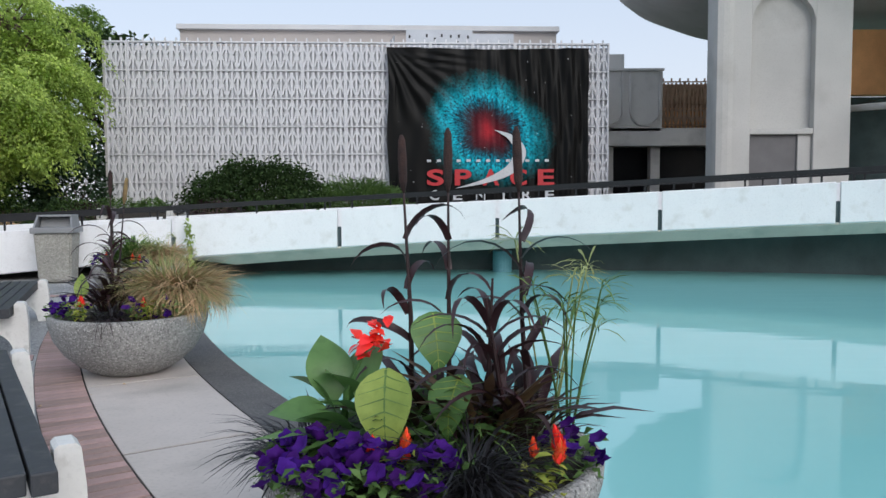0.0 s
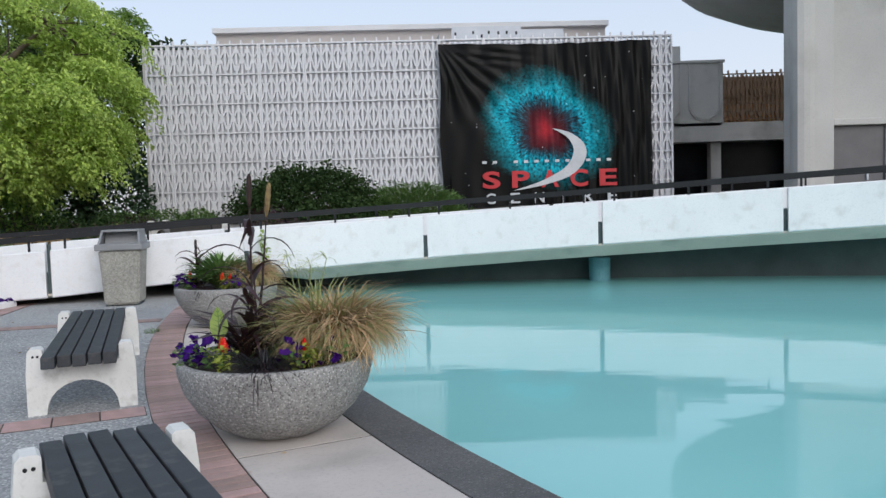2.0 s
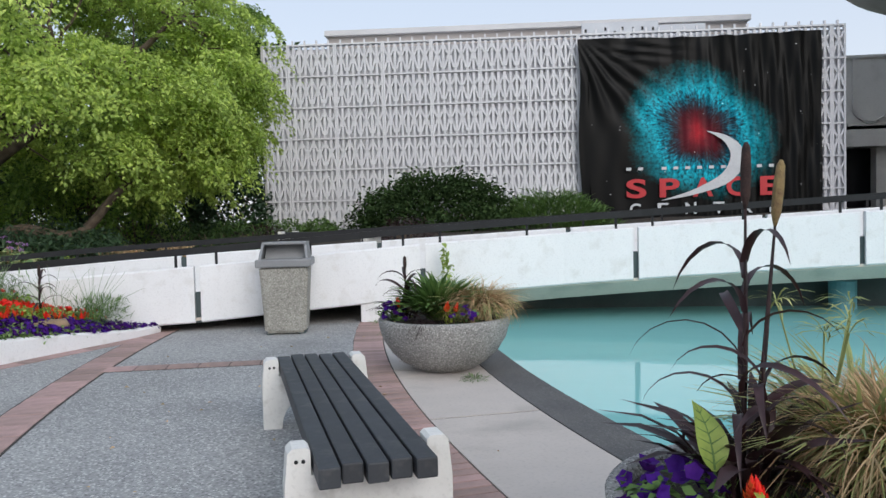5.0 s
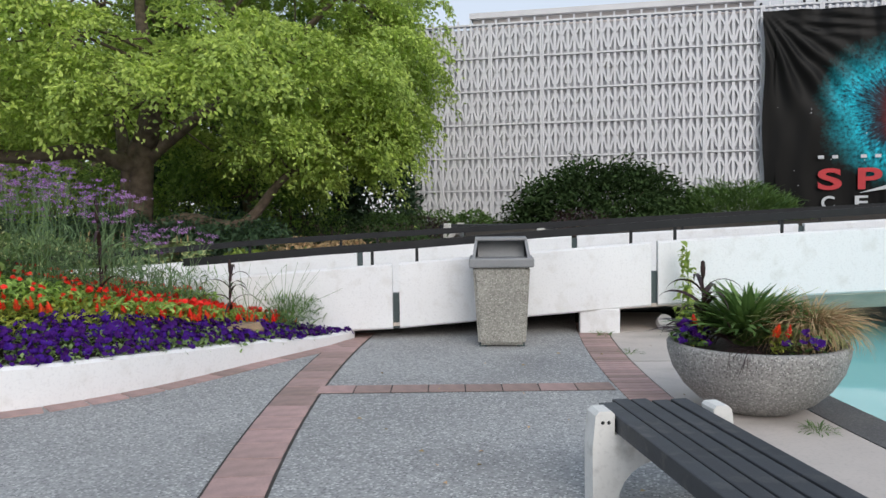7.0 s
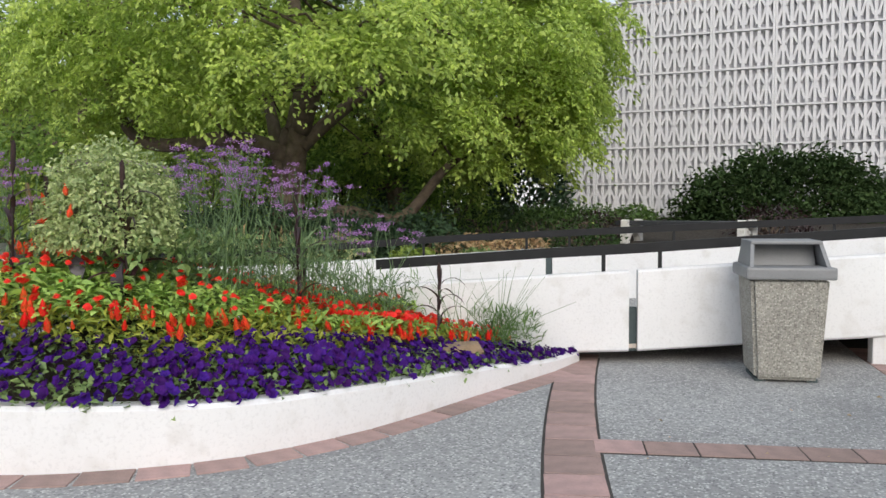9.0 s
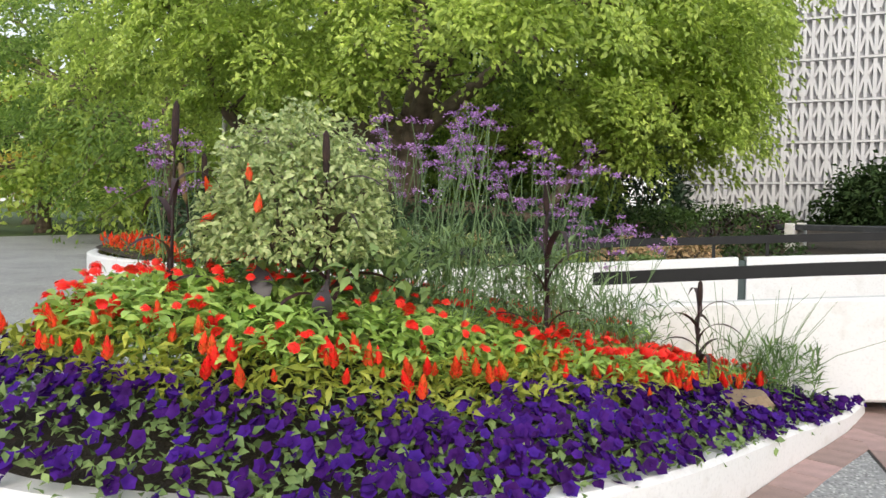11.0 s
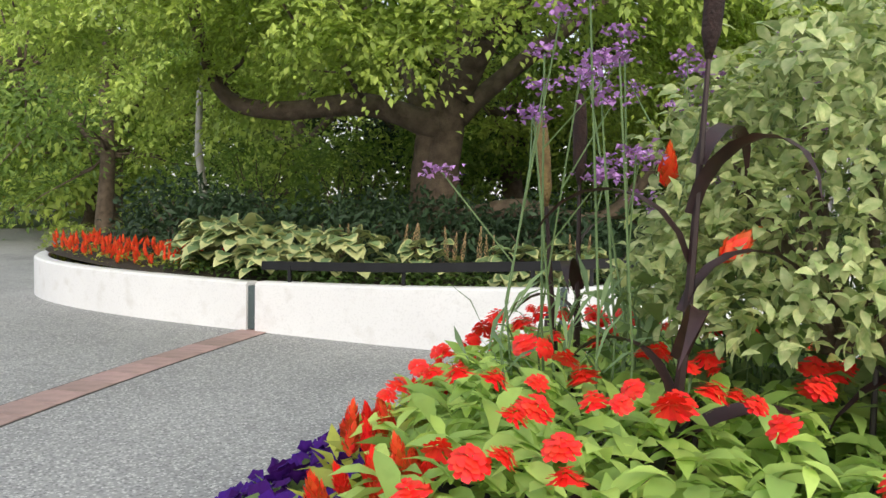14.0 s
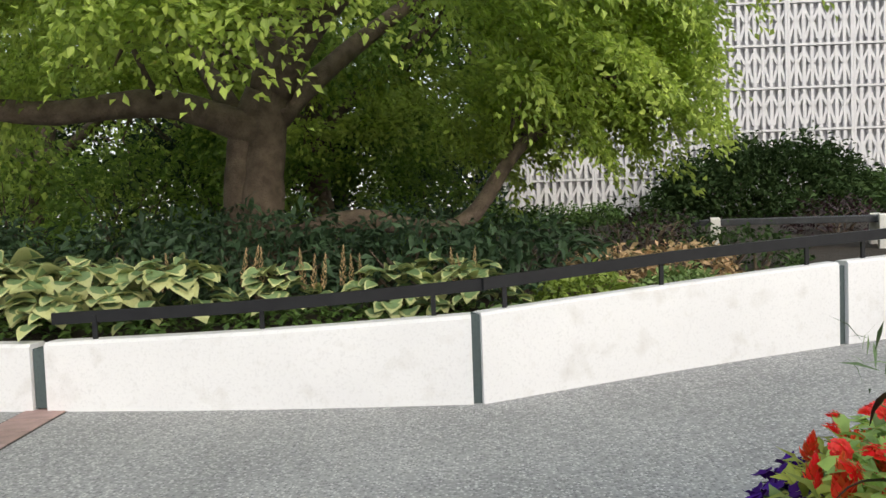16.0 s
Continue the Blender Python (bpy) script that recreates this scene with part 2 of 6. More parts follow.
# orange with the evening sunlight put into the base colour
SUNLIT = material("sunlit_orange", (0.98, 0.50, 0.20), (0.8, 0.38, 0.15), 0.8, 1.5, 20, 0.2)
BROWNL = material("brown_lattice", (0.50, 0.33, 0.22), (0.38, 0.25, 0.17), 0.8, 1.5, 20, 0.2)
DOORM = material("grey_door", (0.14, 0.135, 0.14), (0.115, 0.11, 0.115), 0.5, 2, 30, 0.1)
SOIL = material("dark_soil", (0.055, 0.042, 0.03), (0.03, 0.024, 0.018), 0.95, 8, 60, 0.8, 0.02)
GRASS = material("lawn", (0.085, 0.13, 0.035), (0.05, 0.085, 0.022), 0.95, 1.5, 60, 0.8, 0.02)
BARK = material("bark", (0.21, 0.155, 0.115), (0.09, 0.066, 0.048), 0.9, 7, 40, 0.9, 0.02)
BIRCH = material("birch_bark", (0.62, 0.6, 0.55), (0.35, 0.33, 0.3), 0.8, 6, 40, 0.5)
LEAF = material("tree_leaf", (0.56, 0.70, 0.17), (0.40, 0.54, 0.11), 0.5, 0.6, 8, 0.0, island=0.30, translucent=0.42)
LEAFM = material("mid_leaf", (0.27, 0.41, 0.09), (0.17, 0.29, 0.055), 0.5, 0.6, 8, 0.0, island=0.35, translucent=0.5)
LEAFD = material("deep_leaf", (0.065, 0.115, 0.04), (0.035, 0.065, 0.022), 0.85, 0.8, 8, 0.0, island=0.3, translucent=0.2, spec=0.15)
# leaf colour with low evening sun painted in as gold
LEAFY = material("sunlit_leaf", (0.65, 0.46, 0.07), (0.4, 0.36, 0.06), 0.6, 0.6, 8, 0.0, island=0.3, translucent=0.4)
CONIFER = material("conifer_leaf", (0.055, 0.11, 0.05), (0.03, 0.065, 0.03), 0.6, 1, 8, 0.0, island=0.35, translucent=0.15)
ZLEAF = material("zinnia_leaf", (0.48, 0.68, 0.18), (0.33, 0.52, 0.11), 0.5, 3, 30, 0.1, island=0.3, translucent=0.3)
PLEAF = material("petunia_leaf", (0.28, 0.40, 0.14), (0.17, 0.27, 0.09), 0.6, 4, 30, 0.1, island=0.3, translucent=0.25)
CLEAF = material("celosia_leaf", (0.46, 0.5, 0.08), (0.3, 0.36, 0.055), 0.55, 4, 30, 0.1, island=0.3, translucent=0.3)
RED = material("red_petal", (0.98, 0.06, 0.03), (0.92, 0.03, 0.02), 0.5, 12, 60, 0.0, island=0.10, translucent=0.08)
ORANGE = material("orange_plume", (0.98, 0.20, 0.04), (0.85, 0.08, 0.03), 0.6, 12, 60, 0.1, island=0.3, translucent=0.2)
PURPLE = material("violet_petal", (0.082, 0.012, 0.225), (0.04, 0.005, 0.125), 0.75, 12, 60, 0.0, island=0.4, translucent=0.15, spec=0.2)
LILAC = material("lilac_floret", (0.60, 0.30, 0.66), (0.42, 0.21, 0.50), 0.6, 12, 60, 0.0, island=0.35, translucent=0.2)
STEM = material("grey_green_stem", (0.173, 0.272, 0.112), (0.108, 0.178, 0.068), 0.6, 6, 60, 0.0, island=0.25)
VARIEG = material("variegated_leaf", (0.66, 0.69, 0.36), (0.26, 0.40, 0.13), 0.55, 45, 60, 0.0, island=0.3, translucent=0.3)
HOSTA = material("hosta_leaf", (0.3, 0.42, 0.2), (0.16, 0.26, 0.11), 0.5, 6, 40, 0.15, island=0.3, translucent=0.25)
HOSTAR = material("hosta_margin", (0.68, 0.70, 0.36), (0.55, 0.58, 0.25), 0.5, 6, 40, 0.1, island=0.2, translucent=0.25)
MILLET = material("purple_millet", (0.055, 0.022, 0.024), (0.022, 0.011, 0.012), 0.45, 9, 60, 0.1, island=0.4, translucent=0.15)
MILLETB = material("brown_millet", (0.16, 0.11, 0.05), (0.07, 0.04, 0.025), 0.5, 9, 60, 0.1, island=0.4, translucent=0.2)
SPIKE = material("millet_spike", (0.05, 0.025, 0.02), (0.02, 0.012, 0.012), 0.9, 20, 150, 0.9, 0.006)
SPIKEY = material("millet_seed", (0.30, 0.22, 0.09), (0.16, 0.1, 0.05), 0.9, 30, 150, 0.9, 0.006)
TAN = material("dry_grass", (0.62, 0.45, 0.25), (0.42, 0.30, 0.15), 0.7, 5, 40, 0.0, island=0.4, translucent=0.25)
TANG = material("pale_green_grass", (0.42, 0.46, 0.19), (0.27, 0.32, 0.11), 0.7, 5, 40, 0.0, island=0.35, translucent=0.25)
MONDO = material("black_grass", (0.022, 0.02, 0.024), (0.012, 0.012, 0.013), 0.5, 5, 40, 0.0, island=0.4)
FERN = material("fern_green", (0.14, 0.25, 0.06), (0.085, 0.165, 0.04), 0.6, 5, 40, 0.0, island=0.3, translucent=0.25)
CANNA = material("canna_leaf", (0.15, 0.29, 0.085), (0.09, 0.2, 0.055), 0.4, 5, 30, 0.1, island=0.2, translucent=0.3)
LIME = material("lime_leaf", (0.38, 0.48, 0.10), (0.22, 0.32, 0.06), 0.45, 9, 30, 0.1, island=0.2, translucent=0.35)
EAR = material("black_ear_leaf", (0.055, 0.042, 0.05), (0.03, 0.025, 0.03), 0.4, 4, 30, 0.1, island=0.2)
ROCK = material("tan_rock", (0.34, 0.24, 0.15), (0.22, 0.16, 0.1), 0.9, 6, 50, 0.8, 0.01)


def water_material():
    m = bpy.data.materials.new("pool_water")
    m.use_nodes = True
    n, l = m.node_tree.nodes, m.node_tree.links
    p = n["Principled BSDF"]
    p.inputs["Roughness"].default_value = 0.03
    p.inputs["IOR"].default_value = 1.33
    co = n.new("ShaderNodeTexCoord")
    big = n.new("ShaderNodeTexNoise")
    big.inputs["Scale"].default_value = 0.35
    l.new(co.outputs["Object"], big.inputs["Vector"])
    ramp = n.new("ShaderNodeValToRGB")
    ramp.color_ramp.elements[0].color = (0.24, 0.56, 0.55, 1)
    ramp.color_ramp.elements[1].color = (0.31, 0.64, 0.62, 1)
    l.new(big.outputs["Fac"], ramp.inputs["Fac"])
    l.new(ramp.outputs["Color"], p.inputs["Base Color"])
    mp = n.new("ShaderNodeMapping")
    mp.inputs["Scale"].default_value = (0.5, 2.2, 1)
    l.new(co.outputs["Object"], mp.inputs["Vector"])
    rip = n.new("ShaderNodeTexNoise")
    rip.inputs["Scale"].default_value = 1.6
    rip.inputs["Detail"].default_value = 2.0
    l.new(mp.outputs["Vector"], rip.inputs["Vector"])
    b = n.new("ShaderNodeBump")
    b.inputs["Strength"].default_value = 0.03
    b.inputs["Distance"].default_value = 0.05
    l.new(rip.outputs["Fac"], b.inputs["Height"])
    l.new(b.outputs["Normal"], p.inputs["Normal"])
    return m


WATER = water_material()

# ---- plaza and pool: rings round the pool's middle ----
CX, CY = 20.0, 18.0


def ring(r, a, z=0.0):
    a = radians(a)
    return (CX - r * math.cos(a), CY - r * math.sin(a), z)


def sector(r0, r1, a0, a1, z0, z1, step=1.0):
    """A solid piece of a ring."""
    k = max(1, round((a1 - a0) / step))
    rows = []
    for i in range(k + 1):
        a = a0 + (a1 - a0) * i / k
        rows.append([ring(r0, a, z0), ring(r1, a, z0), ring(r1, a, z1), ring(r0, a, z1)])
    return strip(rows, closed=True)


tagged(part("ground", strip([[(x, y, -0.7) for x in (-900, 900)] for y in (-900, 900)]), GRASS), "grass ground reaching the horizon", "ground", kind="structure")
plaza = tagged(part("pavement", sector(26.13, 58, -30, 120, -0.3, 0.0, 2.0), AGG), "grey exposed aggregate concrete plaza", "pavement", kind="structure")
lawn = tagged(part("lawn", sector(58, 400, -60, 60, -0.3, 0.02, 3.0), GRASS), "cut green lawn beside the plaza", "lawn", kind="structure")
under = tagged(part("joint_bed", sector(24.9, 26.14, -30, 120, -0.3, -0.006, 2.0), JOINT), "dark dirt in the joints under paving", "pavement", kind="structure")
water = tagged(part("water", strip([[ring(r, a, -0.13) for r in (2, 10, 18, 24.8)] for a in range(-180, 181, 4)]), WATER), "still turquoise water of a shallow pool", "water", kind="structure")
curb = tagged(part("pool_curb", sector(24.6, 24.95, -30, 120, -0.6, 0.004, 1.0), CURB), "dark exposed aggregate rim of the pool", "kerb", kind="structure")

# ---- the ramp bridge: rings round the ramp's own middle ----
KX, KY, RN, RF = -0.82, -10.98, 26.0, 28.7
JOINTS = [-2.6 + 6.72 * k for k in range(-2, 6)]


def arc(r, phi, z=0.0):
    phi = radians(phi)
    return (KX + r * math.sin(phi), KY + r * math.cos(phi), z)


def foot(phi):
    return 0.46 + 0.0227 * (phi + 2.6)


def swing(phi):
    """How far the near parapet leaves its circle towards the plaza."""
    return float(np.interp(phi, (-24, -16, -11.4, -9.3, -5, -2), (-0.78, -0.72, -0.54, -0.38, -0.10, 0.0)))


def dip(phi):
    return -0.045 * min(1, max(0, (-9 - phi) / 7))


rows = []
for i in range(-24, 41):
    b = foot(i)
    k = 0.04 + 0.18 * min(1, max(0, (i + 9) / 2))
    g = swing(i)
    rows.append([arc(26.05 + g, i, b + 0.02), arc(26.05 + g, i, b - 0.02), arc(26.35 + g, i, b - k), arc(28.2, i, b - k), arc(28.75, i, b - 0.02), arc(28.75, i, b + 0.02)])
ramp = tagged(part("ramp_deck", strip(rows, closed=True), SOFFIT), "curved pale concrete ramp bridge over the pool", "ramp", kind="structure")
tagged(part("ramp_paving", strip([[arc(26.06 + swing(i), i, foot(i) + 0.026), arc(28.74, i, foot(i) + 0.026)] for i in range(-24, 41)]), AGG),
       "grey aggregate walking surface of the ramp", "pavement", kind="structure")
# added wall: its dark colour stands in for the shade beneath the deck
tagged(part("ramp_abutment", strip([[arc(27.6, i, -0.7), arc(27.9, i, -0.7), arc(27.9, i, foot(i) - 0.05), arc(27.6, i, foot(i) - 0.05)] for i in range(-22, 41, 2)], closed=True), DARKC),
       "added wall under the ramp with shade put in its dark colour", "wall", kind="structure")

near_wall = thing("parapet_wall", pose(0, 0, 0), "white painted concrete parapet panels with a black handrail", "parapet", kind="structure")
far_wall = thing("parapet_wall_far", pose(0, 0, 0), "white painted low garden wall and parapet with a black handrail", "parapet", kind="structure")


def panel_on_arc(r, p0, p1, h0, h1, parent, drop0=0.0, drop1=0.0, thick=0.13):
    rows = []
    k = 6
    for i in range(k + 1):
        t = i / k
        p = p0 + (p1 - p0) * t
        near = r < 27
        lo, hi = (foot(p) + (dip(p) if near else 0) + q for q in (drop0 + (drop1 - drop0) * t, h0 + (h1 - h0) * t))
        r0, r1 = r - thick + (swing(p) if near else 0), r + (swing(p) if near else 0)
        c = 0.02
        rows.append([arc(r0, p, lo + c), arc(r0 + c, p, lo), arc(r1 - c, p, lo), arc(r1, p, lo + c), arc(r1, p, hi - c), arc(r1 - c, p, hi), arc(r0 + c, p, hi), arc(r0, p, hi - c)])
    return part("panel", strip(rows, closed=True), WHITE, parent)


GAP = 0.09
for a, b in zip(JOINTS, JOINTS[1:]):
    panel_on_arc(RN + 0.13, a + GAP, b - GAP, 0.745, 0.745, near_wall)
    part("joint_filler", boxed(arc(RN + 0.09 + swing(b), b, foot(b) + dip(b) + 0.2), (0.07, 0.06, 0.40), -b), DARKC, near_wall, "dark steel plate in the joint")
panel_on_arc(RN + 0.13, -21.6, JOINTS[0] - GAP, 0.72, 0.745, near_wall, 0.05, 0.0)
part("joint_filler", boxed(arc(RN + 0.09 + swing(JOINTS[0]), JOINTS[0], foot(JOINTS[0]) + dip(JOINTS[0]) + 0.2), (0.07, 0.06, 0.40), -JOINTS[0]), DARKC, near_wall, "dark steel plate in the joint")
part("pier", boxed(arc(RN + 0.085 + swing(-10.75), -10.75, 0.10), (0.46, 0.15, 0.36), 10.75, 0.015), WHITE, near_wall, "white pier under the panel")


def handrail(r, p0, p1, lift0, lift1, parent, step):
    rows = []
    k = int((p1 - p0) / 1.2) + 1
    near = r < 27
    for i in range(k + 1):
        p = p0 + (p1 - p0) * i / k
        z = foot(p) + lift0 + (lift1 - lift0) * min(1, i / 3) + (dip(p) if near else 0)
        q = r + (swing(p) if near else 0)
        rows.append([arc(q - 0.025, p, z - 0.045), arc(q + 0.025, p, z - 0.045), arc(q + 0.025, p, z + 0.045), arc(q - 0.025, p, z + 0.045)])
    part("handrail", strip(rows, closed=True), RAIL, parent, "black flat steel handrail")
    for j in step:
        for o in (-0.6, 0.55, 3.3):
            p = j + o
            if p0 < p < p1:
                part("rail_post", boxed(arc(r + (swing(p) if near else 0), p, foot(p) + (dip(p) if near else 0) + 0.80), (0.035, 0.02, 0.20), -p), RAIL, parent)


handrail(RN + 0.06, -21.4, 38, 0.92, 0.94, near_wall, JOINTS)

FARJ = [-24.2 + 6.72 * k for k in range(0, 9)]
for n, (a, b) in enumerate(zip(FARJ, FARJ[1:])):
    panel_on_arc(RF + 0.16, a + GAP, b - GAP, 0.70 if n == 0 else 0.745, 0.745, far_wall, 0.0, 0.0, 0.16)
    part("joint_filler", boxed(arc(RF + 0.08, b, foot(b) + 0.36), (0.08, 0.08, 0.70), -b), DARKC, far_wall, "dark gap between panels")
handrail(RF + 0.09, -24.0, 38, 0.90, 0.94, far_wall, FARJ)

LEFT = [(-12.62, 15.21, 0.66), (-14.2, 15.19, 0.585), (-15.88, 15.27, 0.53)]
LEFT2 = [(-16.0, 15.28, 0.52), (-17.5, 15.42, 0.52), (-18.9, 15.72, 0.52), (-20.0, 16.2, 0.53), (-20.8, 16.95, 0.54), (-21.3, 18.0, 0.55), (-21.5, 19.5, 0.55), (-21.4, 24.0, 0.55)]


def low_wall(pts, thick, parent, name="panel", base=-0.05):
    rows = []
    for i, (x, y, h) in enumerate(pts):
        a, b = Vector(pts[max(i - 1, 0)][:2]), Vector(pts[min(i + 1, len(pts) - 1)][:2])
        d = (b - a).normalized()
        nx, ny = d.y, -d.x
        c = 0.025
        rows.append([(x, y, base), (x, y, h - c), (x + nx * c, y + ny * c, h), (x + nx * (thick - c), y + ny * (thick - c), h), (x + nx * thick, y + ny * thick, h - c), (x + nx * thick, y + ny * thick, base)])
    return part(name, strip(rows, closed=True), WHITE, parent)


def smoothed(pts, k=4):
    """Points of a smooth curve through the given ones."""
    out = []
    for i in range(len(pts) - 1):
        p0, p1, p2, p3 = (np.array(pts[max(0, min(len(pts) - 1, i + o))], float) for o in (-1, 0, 1, 2))
        for j in range(k):
            t = j / k
            out.append(tuple(0.5 * (2 * p1 + (p2 - p0) * t + (2 * p0 - 5 * p1 + 4 * p2 - p3) * t * t + (3 * p1 - p0 - 3 * p2 + p3) * t ** 3)))
    out.append(tuple(pts[-1]))
    return out


low_wall(smoothed(LEFT), 0.2, far_wall)
low_wall(smoothed(LEFT2), 0.2, far_wall)
part("joint_filler", boxed((-15.94, 15.38, 0.25), (0.1, 0.15, 0.46)), DARKC, far_wall, "dark gap between panels")
part("joint_filler", boxed((-12.58, 15.32, 0.33), (0.09, 0.15, 0.66)), DARKC, far_wall, "dark gap between panels")
rows = []
for x, y, h in smoothed([(-15.85, 15.37, 0.70), (-14.2, 15.3, 0.765), (-12.5, 15.36, 0.87)]):
    rows.append([(x, y - 0.025, h - 0.045), (x, y + 0.025, h - 0.045), (x, y + 0.025, h + 0.045), (x, y - 0.025, h + 0.045)])
part("handrail", strip(rows, closed=True), RAIL, far_wall, "black flat steel handrail")
for x, h in ((-15.5, 0.62), (-14.2, 0.68), (-12.9, 0.75)):
    part("rail_post", boxed((x, 15.33, h), (0.035, 0.02, 0.2)), RAIL, far_wall)
pool_column = tagged(part("pool_column", tube(bmesh.new(), [(1.24, 16.2, -0.7), (1.24, 16.2, 0.3)], [0.2, 0.2], 20), material("blue_column", (0.16, 0.36, 0.42), (0.1, 0.26, 0.3), 0.6, 3, 30, 0.1)),
                     "blue painted column carrying the ramp in the pool", "column")

# ---- garden behind the wall ----
edge = [(x + 0.05, y + 0.15) for x, y, _ in smoothed(LEFT2)[::-1]] + [(x, y + 0.15) for x, y, _ in smoothed(LEFT)[::-1]] + [arc(28.87, p)[:2] for p in range(-23, 40, 2)]


def garden_z(x, y):
    p = math.degrees(math.atan2(x - KX, y - KY))
    near = 0.42 + 0.012 * max(0, p + 24)
    d = max(0.0, math.hypot(x - KX, y - KY) - 28.9)
    return near + min(0.55, 0.045 * d) + 0.04 * noise.noise((x * 0.6, y * 0.6, 0))


rows = []
for x, y in edge:
    rows.append([(x, y, garden_z(x, y) - 0.02)] + [(x, y + d, garden_z(x, y + d)) for d in (0.6, 1.5, 3, 5, 8, 12, 20, 40)])
garden = tagged(part("garden_ground", strip(rows), SOIL, smooth=True), "dark planted soil bank behind the low wall", "ground", kind="structure")

# ---- museum building with the cast screen ----
FA = 3.2
FM = pose(-12.2, 28.45, 0, 0, 0, FA)
FW, FTOP, ROW = 18.5, 7.15, 1.015
museum = thing("museum_building", FM, "white modernist museum wing with cast concrete lattice screen", "building")
part("wall", boxed((FW / 2, 6.15, 3.2), (FW - 0.06, 12, 7.6)), SCREENB, museum)


def lattice(width, cells):
    """One cast panel: upright bars and a starburst of splayed bars in each cell."""
    bm = bmesh.new()
    h = ROW
    w = width / cells
    box(bm, (width / 2, 0, h - 0.035), (width, 0.11, 0.05))
    for x in (0.025, width - 0.025):
        box(bm, (x, 0.005, h / 2), (0.06, 0.11, h - 0.002))
    for i in range(cells):
        c = (i + 0.5) * w
        box(bm, (c, 0.012, h * 0.46), (0.078, 0.09, h * 0.92))
        if i:
            box(bm, (i * w, 0.014, h * 0.46), (0.082, 0.09, h * 0.92))
        for s in (-1, 1):
            for z0, z1, x1 in ((0.46, 0.80, 0.44), (0.62, 0.10, 0.38)):
                a, b = Vector((c, 0.016, z0 * h)), Vector((c + s * x1 * w, 0.016, z1 * h))
                d = b - a
                m = (a + b) / 2
                box(bm, m, (0.064, 0.08, d.length), 0, 0, (0, math.degrees(math.atan2(d.x, d.z))))
    me = bpy.data.meshes.new("screen_panel")
    bm.to_mesh(me)
    bm.free()
    return me


HALF, FULL = lattice(0.79, 2), lattice(1.555, 4)
cols = [(0.0, HALF)] + [(0.81 + 1.57 * i, FULL) for i in range(11)] + [(0.81 + 17.27, lattice(0.41, 1))]
for x, me in cols:
    for r in range(7):
        ob = link("screen_panel", me, SCREEN, museum)
        ob.location = (x, 0.05, FTOP - ROW * (r + 1))
for i in range(47):
    ob = part("finial", boxed((0, 0, 0), (0.05, 0.1, 0.12)), SCREEN, museum) if i == 0 else link("finial", ob.data, SCREEN, museum)
    ob.location = (0.2 + i * 0.3925, 0.05, FTOP + 0.05)
part("coping", boxed((FW / 2, 0.2, FTOP - 0.02), (FW, 0.3, 0.05)), SCREEN, museum)
part("side_post", boxed((-0.03, 0.12, 3.6), (0.08, 0.3, 7.1)), CONC, museum)
part("penthouse", boxed((9.3, 14, 8.3), (17.8, 11, 2.2)), ROOFM, museum, "pinkish set-back roof storey")
part("roof_edge", boxed((9.3, 13.9, 9.45), (18.0, 11.3, 0.22)), TRIMM, museum, "pale flat roof edge")
plant = part("plant_screen", boxed((12.4, 5.3, 8.12), (2.9, 0.12, 1.2)), METAL, museum, "grey sheet metal screen with dark bolt holes")
for i, (dx, dz) in enumerate(((-1.3, 0.3), (-0.55, 0.35), (-0.2, 0.2), (0.1, 0.35), (0.5, 0.32), (0.8, 0.05), (0.85, 0.33), (1.25, 0.3))):
    part("hole", boxed((12.4 + dx, 5.235, 8.12 + dz), (0.08, 0.02, 0.13)), RAIL, plant)
part("plant_slope", strip([[(9.7, 5.3, 7.4), (10.45, 5.3, 8.5)], [(9.7, 6.5, 7.4), (10.45, 6.5, 8.5)]]), METAL, museum)
part("plant_slope", boxed((14.75, 5.6, 8.05), (1.9, 0.1, 1.15)), METAL, museum)

# ---- banner on the screen ----
BW, BH = 7.45, 6.0
BM = FM @ pose(10.2, -0.25, 0.92)
banner = thing("banner", BM, "black vinyl banner with teal and red nebula, creased and hanging", "banner")


